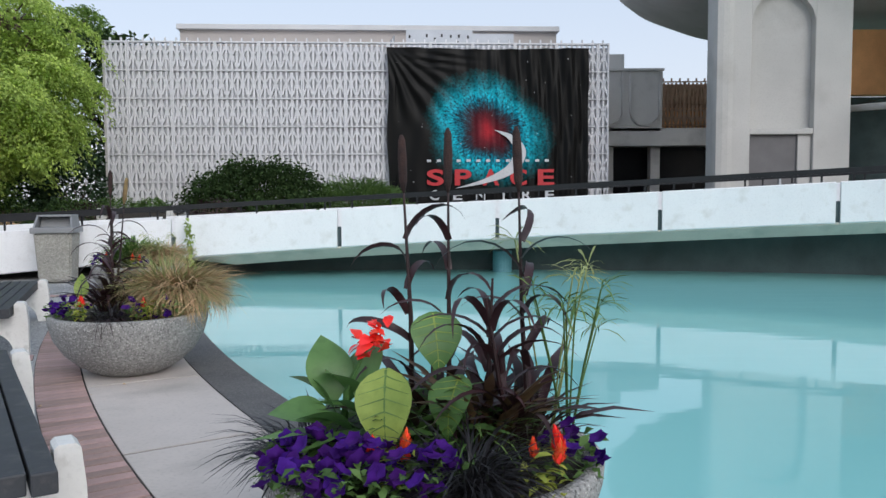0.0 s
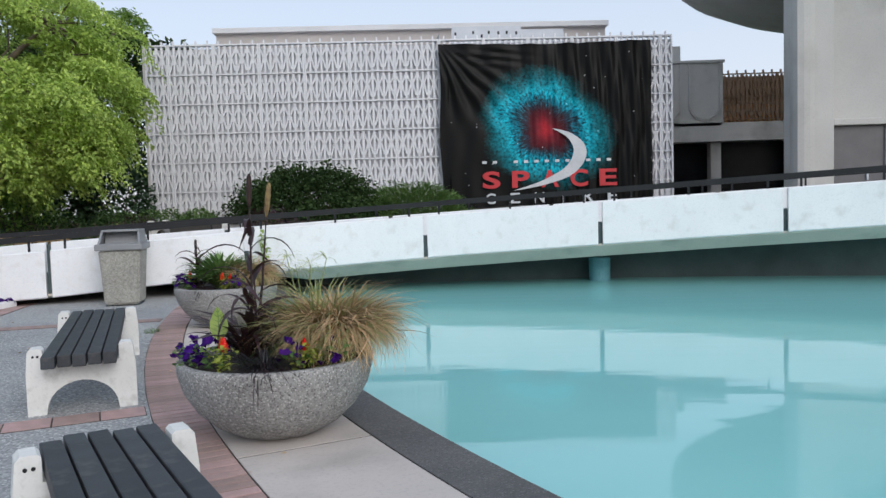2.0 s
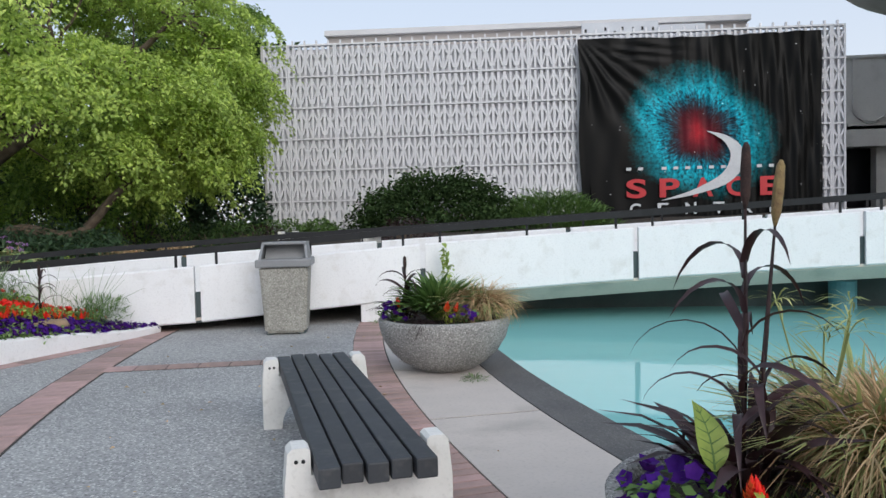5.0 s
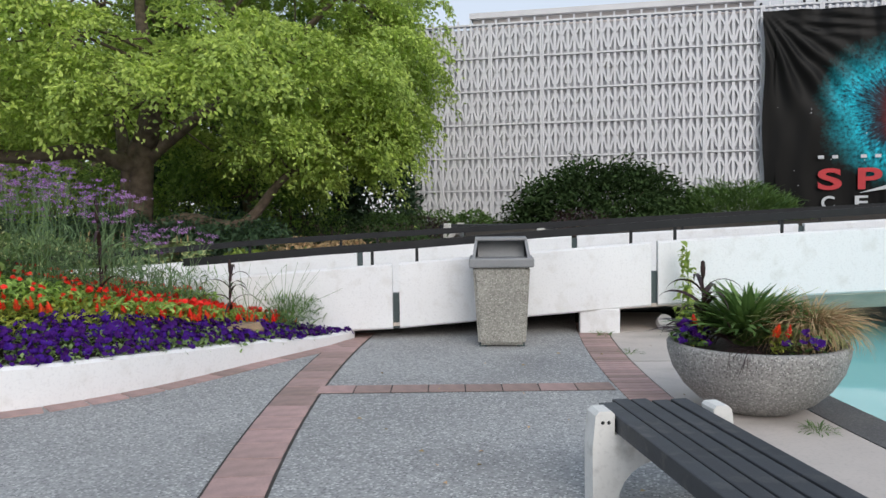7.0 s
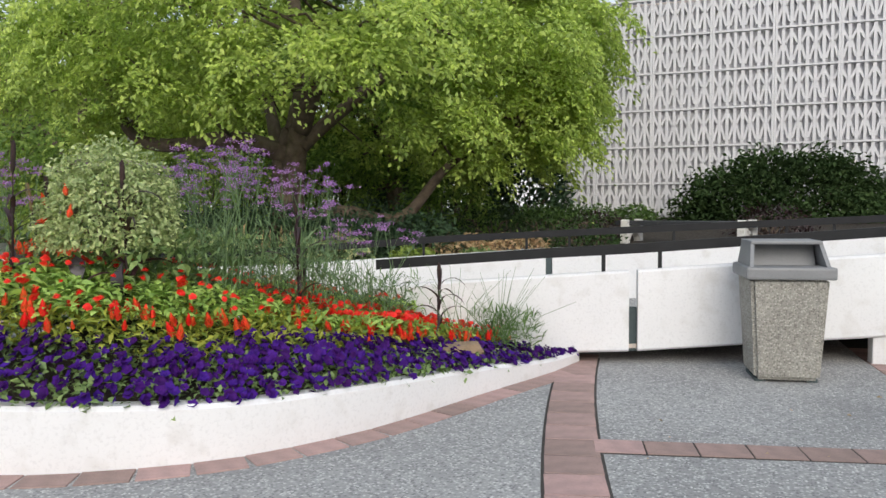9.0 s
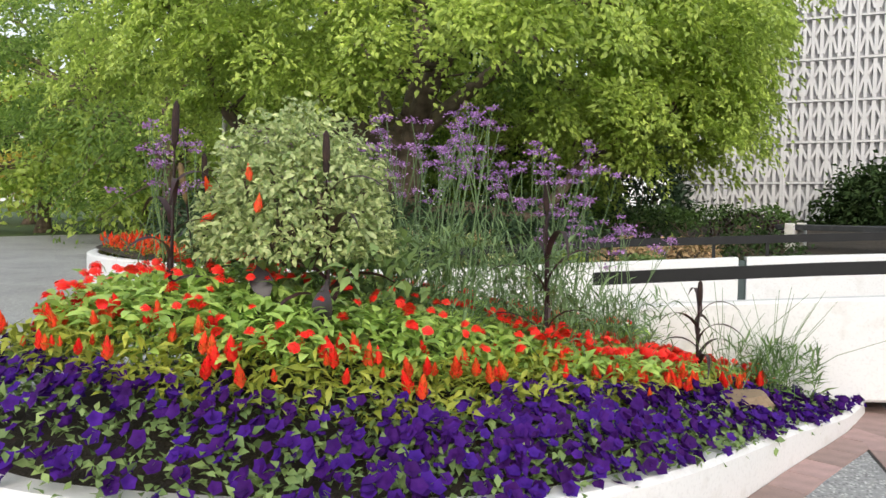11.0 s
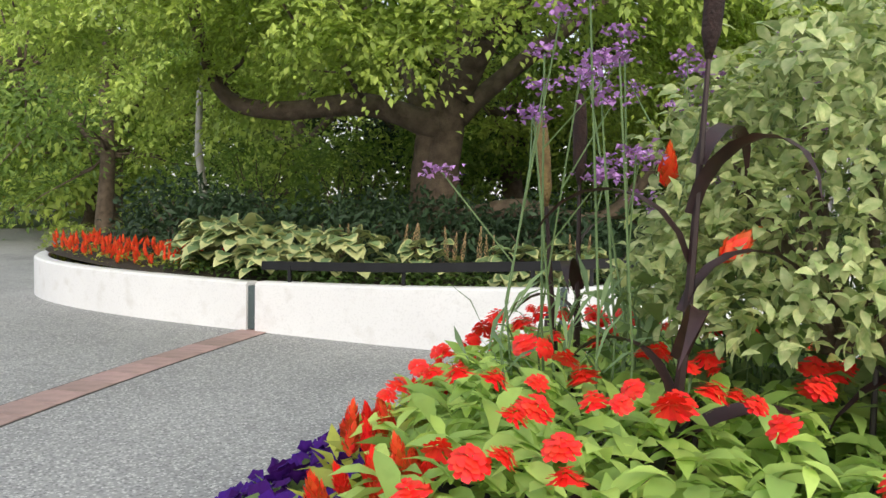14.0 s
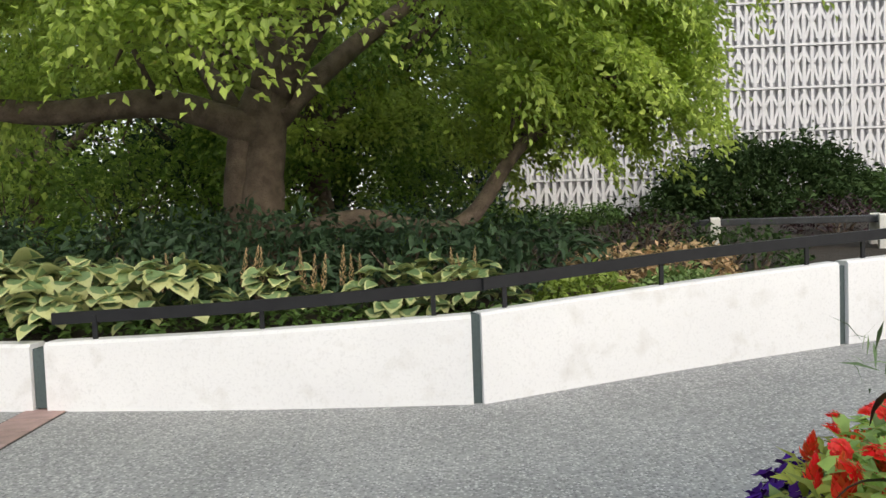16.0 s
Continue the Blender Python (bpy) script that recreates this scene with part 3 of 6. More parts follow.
def banner_material():
    m = bpy.data.materials.new("banner_print")
    m.use_nodes = True
    n, l = m.node_tree.nodes, m.node_tree.links
    p = n["Principled BSDF"]
    p.inputs["Roughness"].default_value = 0.42
    p.inputs["Specular IOR Level"].default_value = 0.13
    co = n.new("ShaderNodeTexCoord")

    def value(op, a, b=None):
        q = n.new("ShaderNodeMath")
        q.operation = op
        for k, v in enumerate((a, b)):
            if v is None:
                continue
            if isinstance(v, (int, float)):
                q.inputs[k].default_value = v
            else:
                l.new(v, q.inputs[k])
        return q.outputs[0]

    mp = n.new("ShaderNodeMapping")
    mp.vector_type = "TEXTURE"
    mp.inputs["Location"].default_value = (3.72, 0, 2.95)
    mp.inputs["Rotation"].default_value = (0, radians(30), 0)
    mp.inputs["Scale"].default_value = (2.55, 1, 2.05)
    l.new(co.outputs["Object"], mp.inputs["Vector"])
    flat = n.new("ShaderNodeVectorMath")
    flat.operation = "MULTIPLY"
    flat.inputs[1].default_value = (1, 0, 1)
    l.new(mp.outputs["Vector"], flat.inputs[0])
    ln = n.new("ShaderNodeVectorMath")
    ln.operation = "LENGTH"
    l.new(flat.outputs["Vector"], ln.inputs[0])
    dist = ln.outputs["Value"]

    def noise_of(scale, detail, src="Object"):
        q = n.new("ShaderNodeTexNoise")
        q.inputs["Scale"].default_value = scale
        q.inputs["Detail"].default_value = detail
        l.new(co.outputs[src], q.inputs["Vector"])
        return q.outputs["Fac"]

    def mapped(v, a, b, c, d):
        q = n.new("ShaderNodeMapRange")
        for k, x in ((1, a), (2, b), (3, c), (4, d)):
            q.inputs[k].default_value = x
        l.new(v, q.inputs[0])
        return q.outputs[0]

    # spokes of grain that run out from the nebula's middle
    xyz = n.new("ShaderNodeSeparateXYZ")
    l.new(flat.outputs["Vector"], xyz.inputs[0])
    angle = value("ARCTAN2", xyz.outputs[0], xyz.outputs[2])
    polar = n.new("ShaderNodeCombineXYZ")
    l.new(value("MULTIPLY", angle, 9.0), polar.inputs[0])
    l.new(value("MULTIPLY", dist, 5.0), polar.inputs[1])
    spoke = n.new("ShaderNodeTexNoise")
    spoke.inputs["Scale"].default_value = 2.2
    spoke.inputs["Detail"].default_value = 7.0
    spoke.inputs["Roughness"].default_value = 0.7
    l.new(polar.outputs[0], spoke.inputs["Vector"])
    wob = value("ADD", dist, value("MULTIPLY", value("SUBTRACT", noise_of(0.9, 6), 0.5), 0.5))
    wob = value("ADD", wob, value("MULTIPLY", value("SUBTRACT", spoke.outputs["Fac"], 0.5), 0.45))

    def bands_of(stops):
        q = n.new("ShaderNodeValToRGB")
        e = q.color_ramp.elements
        e[0].position, e[0].color = stops[0][0], (*stops[0][1], 1)
        e[1].position, e[1].color = stops[-1][0], (*stops[-1][1], 1)
        for at_, c in stops[1:-1]:
            e.new(at_).color = (*c, 1)
        l.new(wob, q.inputs["Fac"])
        return q.outputs["Color"]

    teal = bands_of([(0.30, (0, 0, 0)), (0.42, (0.004, 0.06, 0.09)), (0.54, (0.012, 0.30, 0.42)), (0.66, (0.02, 0.52, 0.66)), (0.76, (0.008, 0.24, 0.30)), (0.92, (0.002, 0.05, 0.055)), (1.0, (0, 0, 0))])
    core = bands_of([(0.0, (0.60, 0.03, 0.04)), (0.08, (0.40, 0.018, 0.03)), (0.20, (0.13, 0.007, 0.016)), (0.36, (0.03, 0.004, 0.008)), (0.5, (0, 0, 0))])
    grain = value("ADD", value("MULTIPLY", noise_of(11, 6), 0.4), value("MULTIPLY", spoke.outputs["Fac"], 0.6))
    speckle = mapped(grain, 0.40, 0.64, 0.10, 1.45)

    def blend(kind, a, b):
        q = n.new("ShaderNodeMix")
        q.data_type, q.blend_type = "RGBA", kind
        q.inputs[0].default_value = 1.0
        l.new(a, q.inputs[6])
        l.new(b, q.inputs[7])
        return q.outputs[2]

    print_ = blend("ADD", blend("MULTIPLY", teal, speckle), blend("MULTIPLY", core, mapped(spoke.outputs["Fac"], 0.35, 0.62, 0.2, 1.5)))
    add = n.new("ShaderNodeMix")
    add.data_type, add.blend_type = "RGBA", "ADD"
    add.inputs[0].default_value = 1.0
    l.new(print_, add.inputs[6])
    vo = n.new("ShaderNodeTexVoronoi")
    vo.inputs["Scale"].default_value = 2.6
    l.new(co.outputs["Object"], vo.inputs["Vector"])
    star = n.new("ShaderNodeMapRange")
    for k, q in ((1, 0.03), (2, 0.06), (3, 0.5), (4, 0.006)):
        star.inputs[k].default_value = q
    l.new(vo.outputs["Distance"], star.inputs[0])
    l.new(star.outputs[0], add.inputs[7])
    l.new(add.outputs[2], p.inputs["Base Color"])
    return m


def cloth_y(u, v):
    """Depth of the hanging cloth: creases that run down from its upper corners."""
    s = 0.05 * math.sin(u * 9 + 1.5 * math.sin(v * 1.3)) * min(1, 0.25 + max(0, u - 2.4) / 3)
    s += 0.016 * math.sin(u * 25 + 0.9 * v + 2 * noise.noise((u, v * 0.4, 8))) * min(1, max(0, u - 2.0) / 2) * min(1, 0.3 + (BH - v) / 2)
    # pulls that fan out from the upper left corner
    fan = math.atan2(u + 0.15, BH - v + 0.25)
    away = math.hypot(u, BH - v)
    k = math.sin(30 * fan + 1.2 * noise.noise((u, v, 5))) * math.exp(-((away - 1.7) / 1.5) ** 2) * math.exp(-((fan - 0.6) / 0.5) ** 2)
    top = math.exp(-((BH - v - 0.45) / 0.3) ** 2) * math.exp(-((u - 1.9) / 1.0) ** 2) * math.sin(22 * (BH - v) - 2.5 * u)
    return s + 0.05 * k + 0.05 * top + 0.025 * noise.noise((u * 0.9, v * 0.7, 3)) + 0.05 * math.exp(-(BH - v) * 3) * math.sin(u * 5.3)


rows = []
for j in range(73):
    v = BH * j / 72
    row = []
    for i in range(221):
        u = BW * i / 220
        sag = 0.06 * math.sin(math.pi * u / BW) ** 2 * (v / BH) ** 8
        row.append((u + 0.04 * math.sin(v * 1.7) * (1 if i < 9 else 0), cloth_y(u, v), v - sag))
    rows.append(row)
part("cloth", strip(rows), banner_material(), banner, smooth=True)
PRINTW = material("print_white", (0.62, 0.64, 0.66), (0.52, 0.54, 0.57), 0.5, 2, 20, 0.0)
PRINTR = material("print_red", (0.55, 0.03, 0.035), (0.45, 0.02, 0.03), 0.5, 2, 20, 0.0)


def lettering(text, size, x, z, width, mat, bold=0.0):
    cu = bpy.data.curves.new("lettering", "FONT")
    cu.body = text
    cu.size = size
    cu.space_character = 1.0
    cu.offset = bold
    cu.extrude = 0.004
    tmp = new("lettering_curve", cu)
    bpy.context.view_layer.update()
    me = bpy.data.meshes.new_from_object(tmp)
    bpy.data.objects.remove(tmp)
    xs = [v.co.x for v in me.vertices]
    k = width / (max(xs) - min(xs))
    x0 = min(xs)
    for v in me.vertices:
        v.co = (((v.co.x - x0) * k), v.co.z, v.co.y)
    ob = link("lettering", me, mat, banner)
    ob.location = (x, -0.10, z)
    return ob


for k, ch in enumerate("SPACE"):
    lettering(ch, 0.80, 1.42 + 1.03 * k, 0.97, 0.62, PRINTR, 0.022)
for k, ch in enumerate("CENTRE"):
    lettering(ch, 0.50, 1.52 + 0.86 * k, 0.42, 0.34, PRINTW, 0.01)
for i in range(13):
    if i not in (2,):
        part("name_bar", boxed((1.5 + 0.365 * i, -0.1, 1.86), (0.15, 0.008, 0.09)), PRINTW, banner)
SWEEP = smoothed([(3.92, 2.99, 0.01), (4.54, 2.70, 0.22), (4.87, 2.16, 0.46), (4.50, 1.53, 0.36), (3.57, 1.11, 0.17), (2.5, 0.85, 0.01)], 7)
rows = []
for i, (x, z, w) in enumerate(SWEEP):
    a, b = SWEEP[max(i - 1, 0)], SWEEP[min(i + 1, len(SWEEP) - 1)]
    d = Vector((b[1] - a[1], a[0] - b[0])).normalized() * w / 2
    rows.append([(x - d.x, -0.115, z - d.y), (x + d.x, -0.115, z + d.y), (x + d.x, -0.108, z + d.y), (x - d.x, -0.108, z - d.y)])
part("crescent", strip(rows, closed=True), PRINTW, banner, "white printed crescent sweep")

# ---- rotunda wing beyond ----
wing = thing("museum_wing", pose(6.6, 33.0, 0, 0, 0, 0), "grey concrete wing with rounded recesses over dark glazing", "building")
part("upper_wall", boxed((1.2, 1.5, 5.5), (3.4, 1.5, 2.7), 0, 0.1), GREYC, wing)
for x in (-0.1, 1.5):
    bm = bmesh.new()
    for a0, a1 in (((x, 6.8), (x, 5.1)), ((x + 1.25, 6.8), (x + 1.25, 5.1))):
        box(bm, (a0[0], 0.72, (a0[1] + a1[1]) / 2), (0.10, 0.12, a0[1] - a1[1]))
    for i in range(10):
        a = radians(180 + 18 * i + 9)
        box(bm, (x + 0.625 + 0.625 * math.cos(a), 0.72, 5.1 + 0.6 * math.sin(a)), (0.26, 0.12, 0.1), 0, 0, (0, -math.degrees(a) - 90))
    part("recess_rim", bm, GREYC, wing)
part("cornice", boxed((1.2, 1.45, 6.86), (3.42, 1.62, 0.10)), GREYC, wing)
part("roof_box", boxed((0.3, 3, 7.4), (2.4, 2, 0.7)), GREYC, wing)
part("lintel", boxed((3.9, 1.45, 4.0), (9.5, 1.4, 0.75)), GREYC, wing)
part("glazing", boxed((3.9, 2.2, 2.2), (9.5, 0.2, 3.2)), GLASSD, wing, "dark recessed glazing")
for x in (0.1, 0.7, 2.75, 6.0):
    part("column", boxed((x, 1.6, 2.2), (0.42, 0.5, 3.2)), GREYC, wing)
# sunlit lower half and shaded upper half, told apart by wall colour
part("lattice_wall", boxed((6.4, 4.6, 4.9), (6.4, 0.1, 1.5)), SUNLIT, wing, "wall behind the lattice, evening sun put in its orange")
part("lattice_wall", boxed((6.4, 4.75, 6.2), (6.4, 0.1, 1.2)), BROWNL, wing, "upper wall behind the lattice, shade put in its brown")
WING_PANEL = lattice(1.555, 4)
for r in range(3):
    for i in range(4):
        ob = link("lattice_panel", WING_PANEL, BROWNL, wing, "warm brown cast lattice panel")
        ob.location = (3.35 + 1.57 * i, 4.3, 3.85 + ROW * r)
for i in range(16):
    part("finial", boxed((3.5 + 0.3925 * i, 4.3, 6.95), (0.06, 0.1, 0.14)), BROWNL, wing)

rotunda = thing("rotunda", pose(11.15, 26.5, 0), "pale concrete planetarium leg under a broad saucer roof", "building")
bm = boxed((-0.2, -0.62, 7), (4.2, 0.86, 14.6), 0, 0.05)
part("leg", bm, CONC, rotunda)
# the leg's face, with a tall arched recess let into it
AXC, AR = -0.25, 1.02
bm = boxed(((-2.1 + AXC - AR) / 2, -1.2, 7), (AXC - AR + 2.1, 0.32, 14.6), 0, 0.03)
box(bm, ((1.95 + AXC + AR) / 2, -1.2, 7), (1.95 - AXC - AR, 0.32, 14.6), 0, 0.03)
part("leg_face", bm, CONC, rotunda)
part("spandrel", strip([[(AXC + AR * math.cos(a), y, z) for y, z in ((-1.358, 6.9 + AR * math.sin(a)), (-1.04, 6.9 + AR * math.sin(a)), (-1.04, 14.2), (-1.358, 14.2))] for a in (math.pi * k / 20 for k in range(21))], closed=True), CONC, rotunda)
part("recess_sill", boxed((AXC, -1.16, 3.5), (2.04, 0.36, 0.2), 0, 0.03), CONC, rotunda)
part("pilaster", boxed((-2.12, -1.15, 6.5), (0.62, 0.62, 14), 0, 0.22), CONC, rotunda, "rounded edge of the leg")
door = part("door", boxed((-0.45, -1.12, 2.1), (1.55, 0.08, 2.7)), DOORM, rotunda, "grey steel double door")
part("handle", boxed((-0.2, -1.19, 1.9), (0.06, 0.06, 0.3)), METAL, door)
part("door_jamb", boxed((0.54, -1.14, 2.1), (0.42, 0.2, 2.7)), CONC, rotunda)
# the saucer: a lathe round the building's middle
rows = []
for i in range(73):
    a = 2 * math.pi * i / 72
    prof = [(13.2, 11.2), (13.1, 10.8), (12.5, 10.3), (11.0, 9.6), (8.5, 8.8), (6.5, 8.35), (3.0, 8.1), (0.5, 8.1)]
    rows.append([(9.3 + r * math.cos(a), 6.0 + r * math.sin(a), z) for r, z in prof])
part("saucer", strip(rows), CONC, rotunda, "rounded concrete underside of the saucer", smooth=True)
part("saucer_roof", strip([[(9.3 + r * math.cos(2 * math.pi * i / 72), 6.0 + r * math.sin(2 * math.pi * i / 72), z) for r, z in ((13.2, 11.2), (8, 13.5), (0.5, 14.5))] for i in range(73)]), CONC, rotunda, smooth=True)
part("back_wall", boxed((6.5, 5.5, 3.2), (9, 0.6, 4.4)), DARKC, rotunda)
# the arch's glow of evening sun is only its orange colour
part("inner_arch", boxed((6.0, 3.2, 6.4), (5.5, 0.6, 2.4)), SUNLIT, rotunda, "inner arch with evening sun put in its orange colour")
part("canopy", boxed((4.6, -0.6, 4.45), (4.4, 4.0, 0.22), 0, 0.08, (4, -4)), CONC, rotunda, "thin pale curved canopy")
part("right_leg", boxed((6.8, 0, 7), (3.4, 2.6, 14.6), 0, 0.18), CONC, rotunda)

# ---- benches ----
def bench(m):
    t = thing("bench", m, "park bench of charcoal wooden slats on white concrete legs", "bench", "plaza benches")
    # each leg: a concrete frame with an arch below and raised arms beside the slats
    out = [(-0.36, 0.0), (-0.36, 0.30), (-0.345, 0.455), (-0.325, 0.475), (-0.265, 0.475), (-0.25, 0.46), (-0.25, 0.36), (0.25, 0.36), (0.25, 0.46), (0.265, 0.475), (0.325, 0.475), (0.345, 0.455), (0.36, 0.30), (0.36, 0.0), (0.24, 0.0)]
    arch = [(0.235 * math.cos(a), 0.02 + 0.21 * math.sin(a)) for a in (math.pi * k / 12 for k in range(13))]
    prof = out + arch + [(-0.24, 0.0)]
    for y in (-1.07, 1.07):
        bm = bmesh.new()
        vs = [bm.verts.new((x, -0.065, z)) for x, z in prof]
        f = bm.faces.new(vs)
        r = bmesh.ops.extrude_face_region(bm, geom=[f])
        bmesh.ops.translate(bm, vec=(0, 0.13, 0), verts=[v for v in r["geom"] if isinstance(v, bmesh.types.BMVert)])
        bmesh.ops.triangulate(bm, faces=[f for f in bm.faces if len(f.verts) > 4])
        bmesh.ops.recalc_face_normals(bm, faces=bm.faces)
        leg = part("leg", bm, BOLLARD, t, "white painted concrete leg with an arch")
        leg.location = (0, y, 0)
        for x in (-0.31, -0.28):
            bolt = part("bolt", tube(bmesh.new(), [(x, -0.068, 0.42), (x, -0.062, 0.42)], [0.009, 0.009], 8), RAIL, leg)
    for i in range(5):
        bm = boxed((0, 0, 0), (0.088, 2.62 + 0.03 * ((i * 7) % 3), 0.085), 0, 0.008)
        for v in bm.verts:
            v.co.z += 0.004 * math.sin(v.co.y * 2 + i)
        s = part("slat", bm, SLAT, t)
        s.location = (-0.196 + 0.098 * i, 0.02 * ((i * 3) % 4 - 1.5), 0.405)
    return t


def on_ring(r, a):
    """A pose on the ring, its y axis along the ring."""
    x, y, _ = ring(r, a)
    return pose(x, y, 0, 0, 0, a)


first_bench = bench(on_ring(26.53, 22.35))
copy_thing(first_bench, on_ring(26.49, 32.7))

# ---- litter bin ----
def frustum(w0, w1, z0, z1, hollow=0.0):
    return strip([[(s * w / 2, t * w / 2, z) for s, t in ((-1, -1), (1, -1), (1, 1), (-1, 1))] for w, z in ((w0, z0), (w1, z1))], closed=True)


litter = thing("litter_bin", pose(-6.57, 13.22, 0, 0, 0, 12), "pebbled concrete litter bin with a grey plastic hood", "litter bin")
bm = frustum(0.50, 0.60, 0.02, 0.86)
bmesh.ops.bevel(bm, geom=[e for e in bm.edges], offset=0.03, segments=2, affect="EDGES")
part("body", bm, BINC, litter)
part("collar", boxed((0, 0, 0.895), (0.68, 0.68, 0.10), 0, 0.02), LID, litter)
hood = bmesh.new()
for s in (-1, 1):
    rows = [[(s * 0.29 - 0.015, y, 0.94), (s * 0.29 + 0.015, y, 0.94), (s * (0.26) + 0.015, y2, 1.14), (s * (0.26) - 0.015, y2, 1.14)] for y, y2 in ((-0.28, -0.13), (0.29, 0.27))]
    for f in (strip(rows, closed=True),):
        me = bpy.data.meshes.new("tmp")
        f.to_mesh(me)
        f.free()
        hood.from_mesh(me)
        bpy.data.meshes.remove(me)
box(hood, (0, 0.26, 1.04), (0.56, 0.03, 0.22))
box(hood, (0, 0.06, 1.135), (0.55, 0.42, 0.03), 0, 0.01)
part("hood", hood, LID, litter, "open grey plastic hood")
part("swing_flap", boxed((0, 0.02, 1.03), (0.5, 0.03, 0.22), 0, 0.008, (-32, 0)), LID, litter)
for x in (-0.2, 0.2):
    part("bin_foot", boxed((x, 0, 0.012), (0.08, 0.4, 0.024)), DARKC, litter)

# ---- planter bowls ----
def bowl(m):
    t = thing("planter_bowl", m, "round pebbled concrete planter bowl filled with flowers", "planter", "plaza planters")
    prof = [(0.0, 0.0), (0.22, 0.0), (0.27, 0.012), (0.40, 0.085), (0.50, 0.18), (0.575, 0.30), (0.61, 0.42), (0.615, 0.475), (0.605, 0.49), (0.565, 0.49), (0.55, 0.47), (0.54, 0.40)]
    rows = [[(r * math.cos(a), r * math.sin(a), z) for r, z in prof[1:]] for a in (2 * math.pi * i / 56 for i in range(57))]
    bm = strip(rows)
    bmesh.ops.remove_doubles(bm, verts=bm.verts, dist=0.0005)
    part("bowl", bm, POT, t, smooth=True)
    bm = bmesh.new()
    bmesh.ops.create_circle(bm, cap_ends=True, segments=40, radius=0.56, matrix=pose(0, 0, 0.44))
    part("soil", bm, SOIL, t)
    return t


BOWLS = {"A": (-2.56, 6.3), "B": (-4.27, 10.87), "C": (-0.04, 2.78)}
first_bowl = bowl(pose(*BOWLS["A"], 0))
for k in "BC":
    copy_thing(first_bowl, pose(*BOWLS[k], 0, 0, 0, 40))


# ---- trees ----
def oriented(template, P, along, facing, size):
    """Points and faces of a template at each place, its y axis and its face turned to given directions."""
    T, F = template
    Y = along / np.linalg.norm(along, axis=1)[:, None]
    X = np.cross(Y, facing)
    X /= np.linalg.norm(X, axis=1)[:, None] + 1e-9
    R = np.stack([X, Y, np.cross(X, Y)], -1)
    V = np.einsum("nij,kj->nki", R, T) * size[:, None, None] + P[:, None, :]
    k = len(T)
    return V.reshape(-1, 3), [tuple(k * a + q for q in f) for a in range(len(V)) for f in F]


def pads(centres, middle, radii, per, leaf, up_share=0.8):
    """Leaves in lobed pads that tilt outwards like shingles, their rims drooping."""
    n = len(centres)
    out = np.asarray(centres) - np.asarray(middle)
    out /= np.linalg.norm(out, axis=1)[:, None]
    N = out * np.array([0.75, 0.75, 0.35]) + np.array([0, 0, up_share]) + RNG.normal(0, 0.16, (n, 3))
    N /= np.linalg.norm(N, axis=1)[:, None]
    U = np.cross(N, RNG.normal(0, 1, (n, 3)))
    U /= np.linalg.norm(U, axis=1)[:, None]
    W = np.cross(N, U)
    lobes, phase = RNG.integers(3, 6, n), rand(n, 0, 6.28)
    i = np.repeat(np.arange(n), per)
    m = len(i)
    a = rand(m, 0, 2 * np.pi)
    q = np.sqrt(rand(m)) * (1 + 0.30 * np.sin(lobes[i] * a + phase[i])) * (0.9 + 0.35 * rand(m) ** 4)
    r = np.asarray(radii)[i]
    spread = np.cos(a)[:, None] * U[i] * 1.2 + np.sin(a)[:, None] * W[i] * 0.85
    P = np.asarray(centres)[i] + spread * (q * r)[:, None] + N[i] * (r * (0.22 * (1 - q * q) + RNG.normal(0, 0.08, m)))[:, None]
    P[:, 2] -= 0.22 * r * q * q
    along = spread * 0.9 + RNG.normal(0, 0.5, (m, 3)) + np.array([0, 0, -0.12])
    return oriented(leaf, P, along, N[i] + RNG.normal(0, 0.30, (m, 3)), rand(m, 0.7, 1.3))


def wiggle(a, b, k, amp):
    a, b = Vector(a), Vector(b)
    return [a.lerp(b, i / k) + (Vector(RNG.normal(0, amp, 3)) if 0 < i < k else Vector()) for i in range(k + 1)]


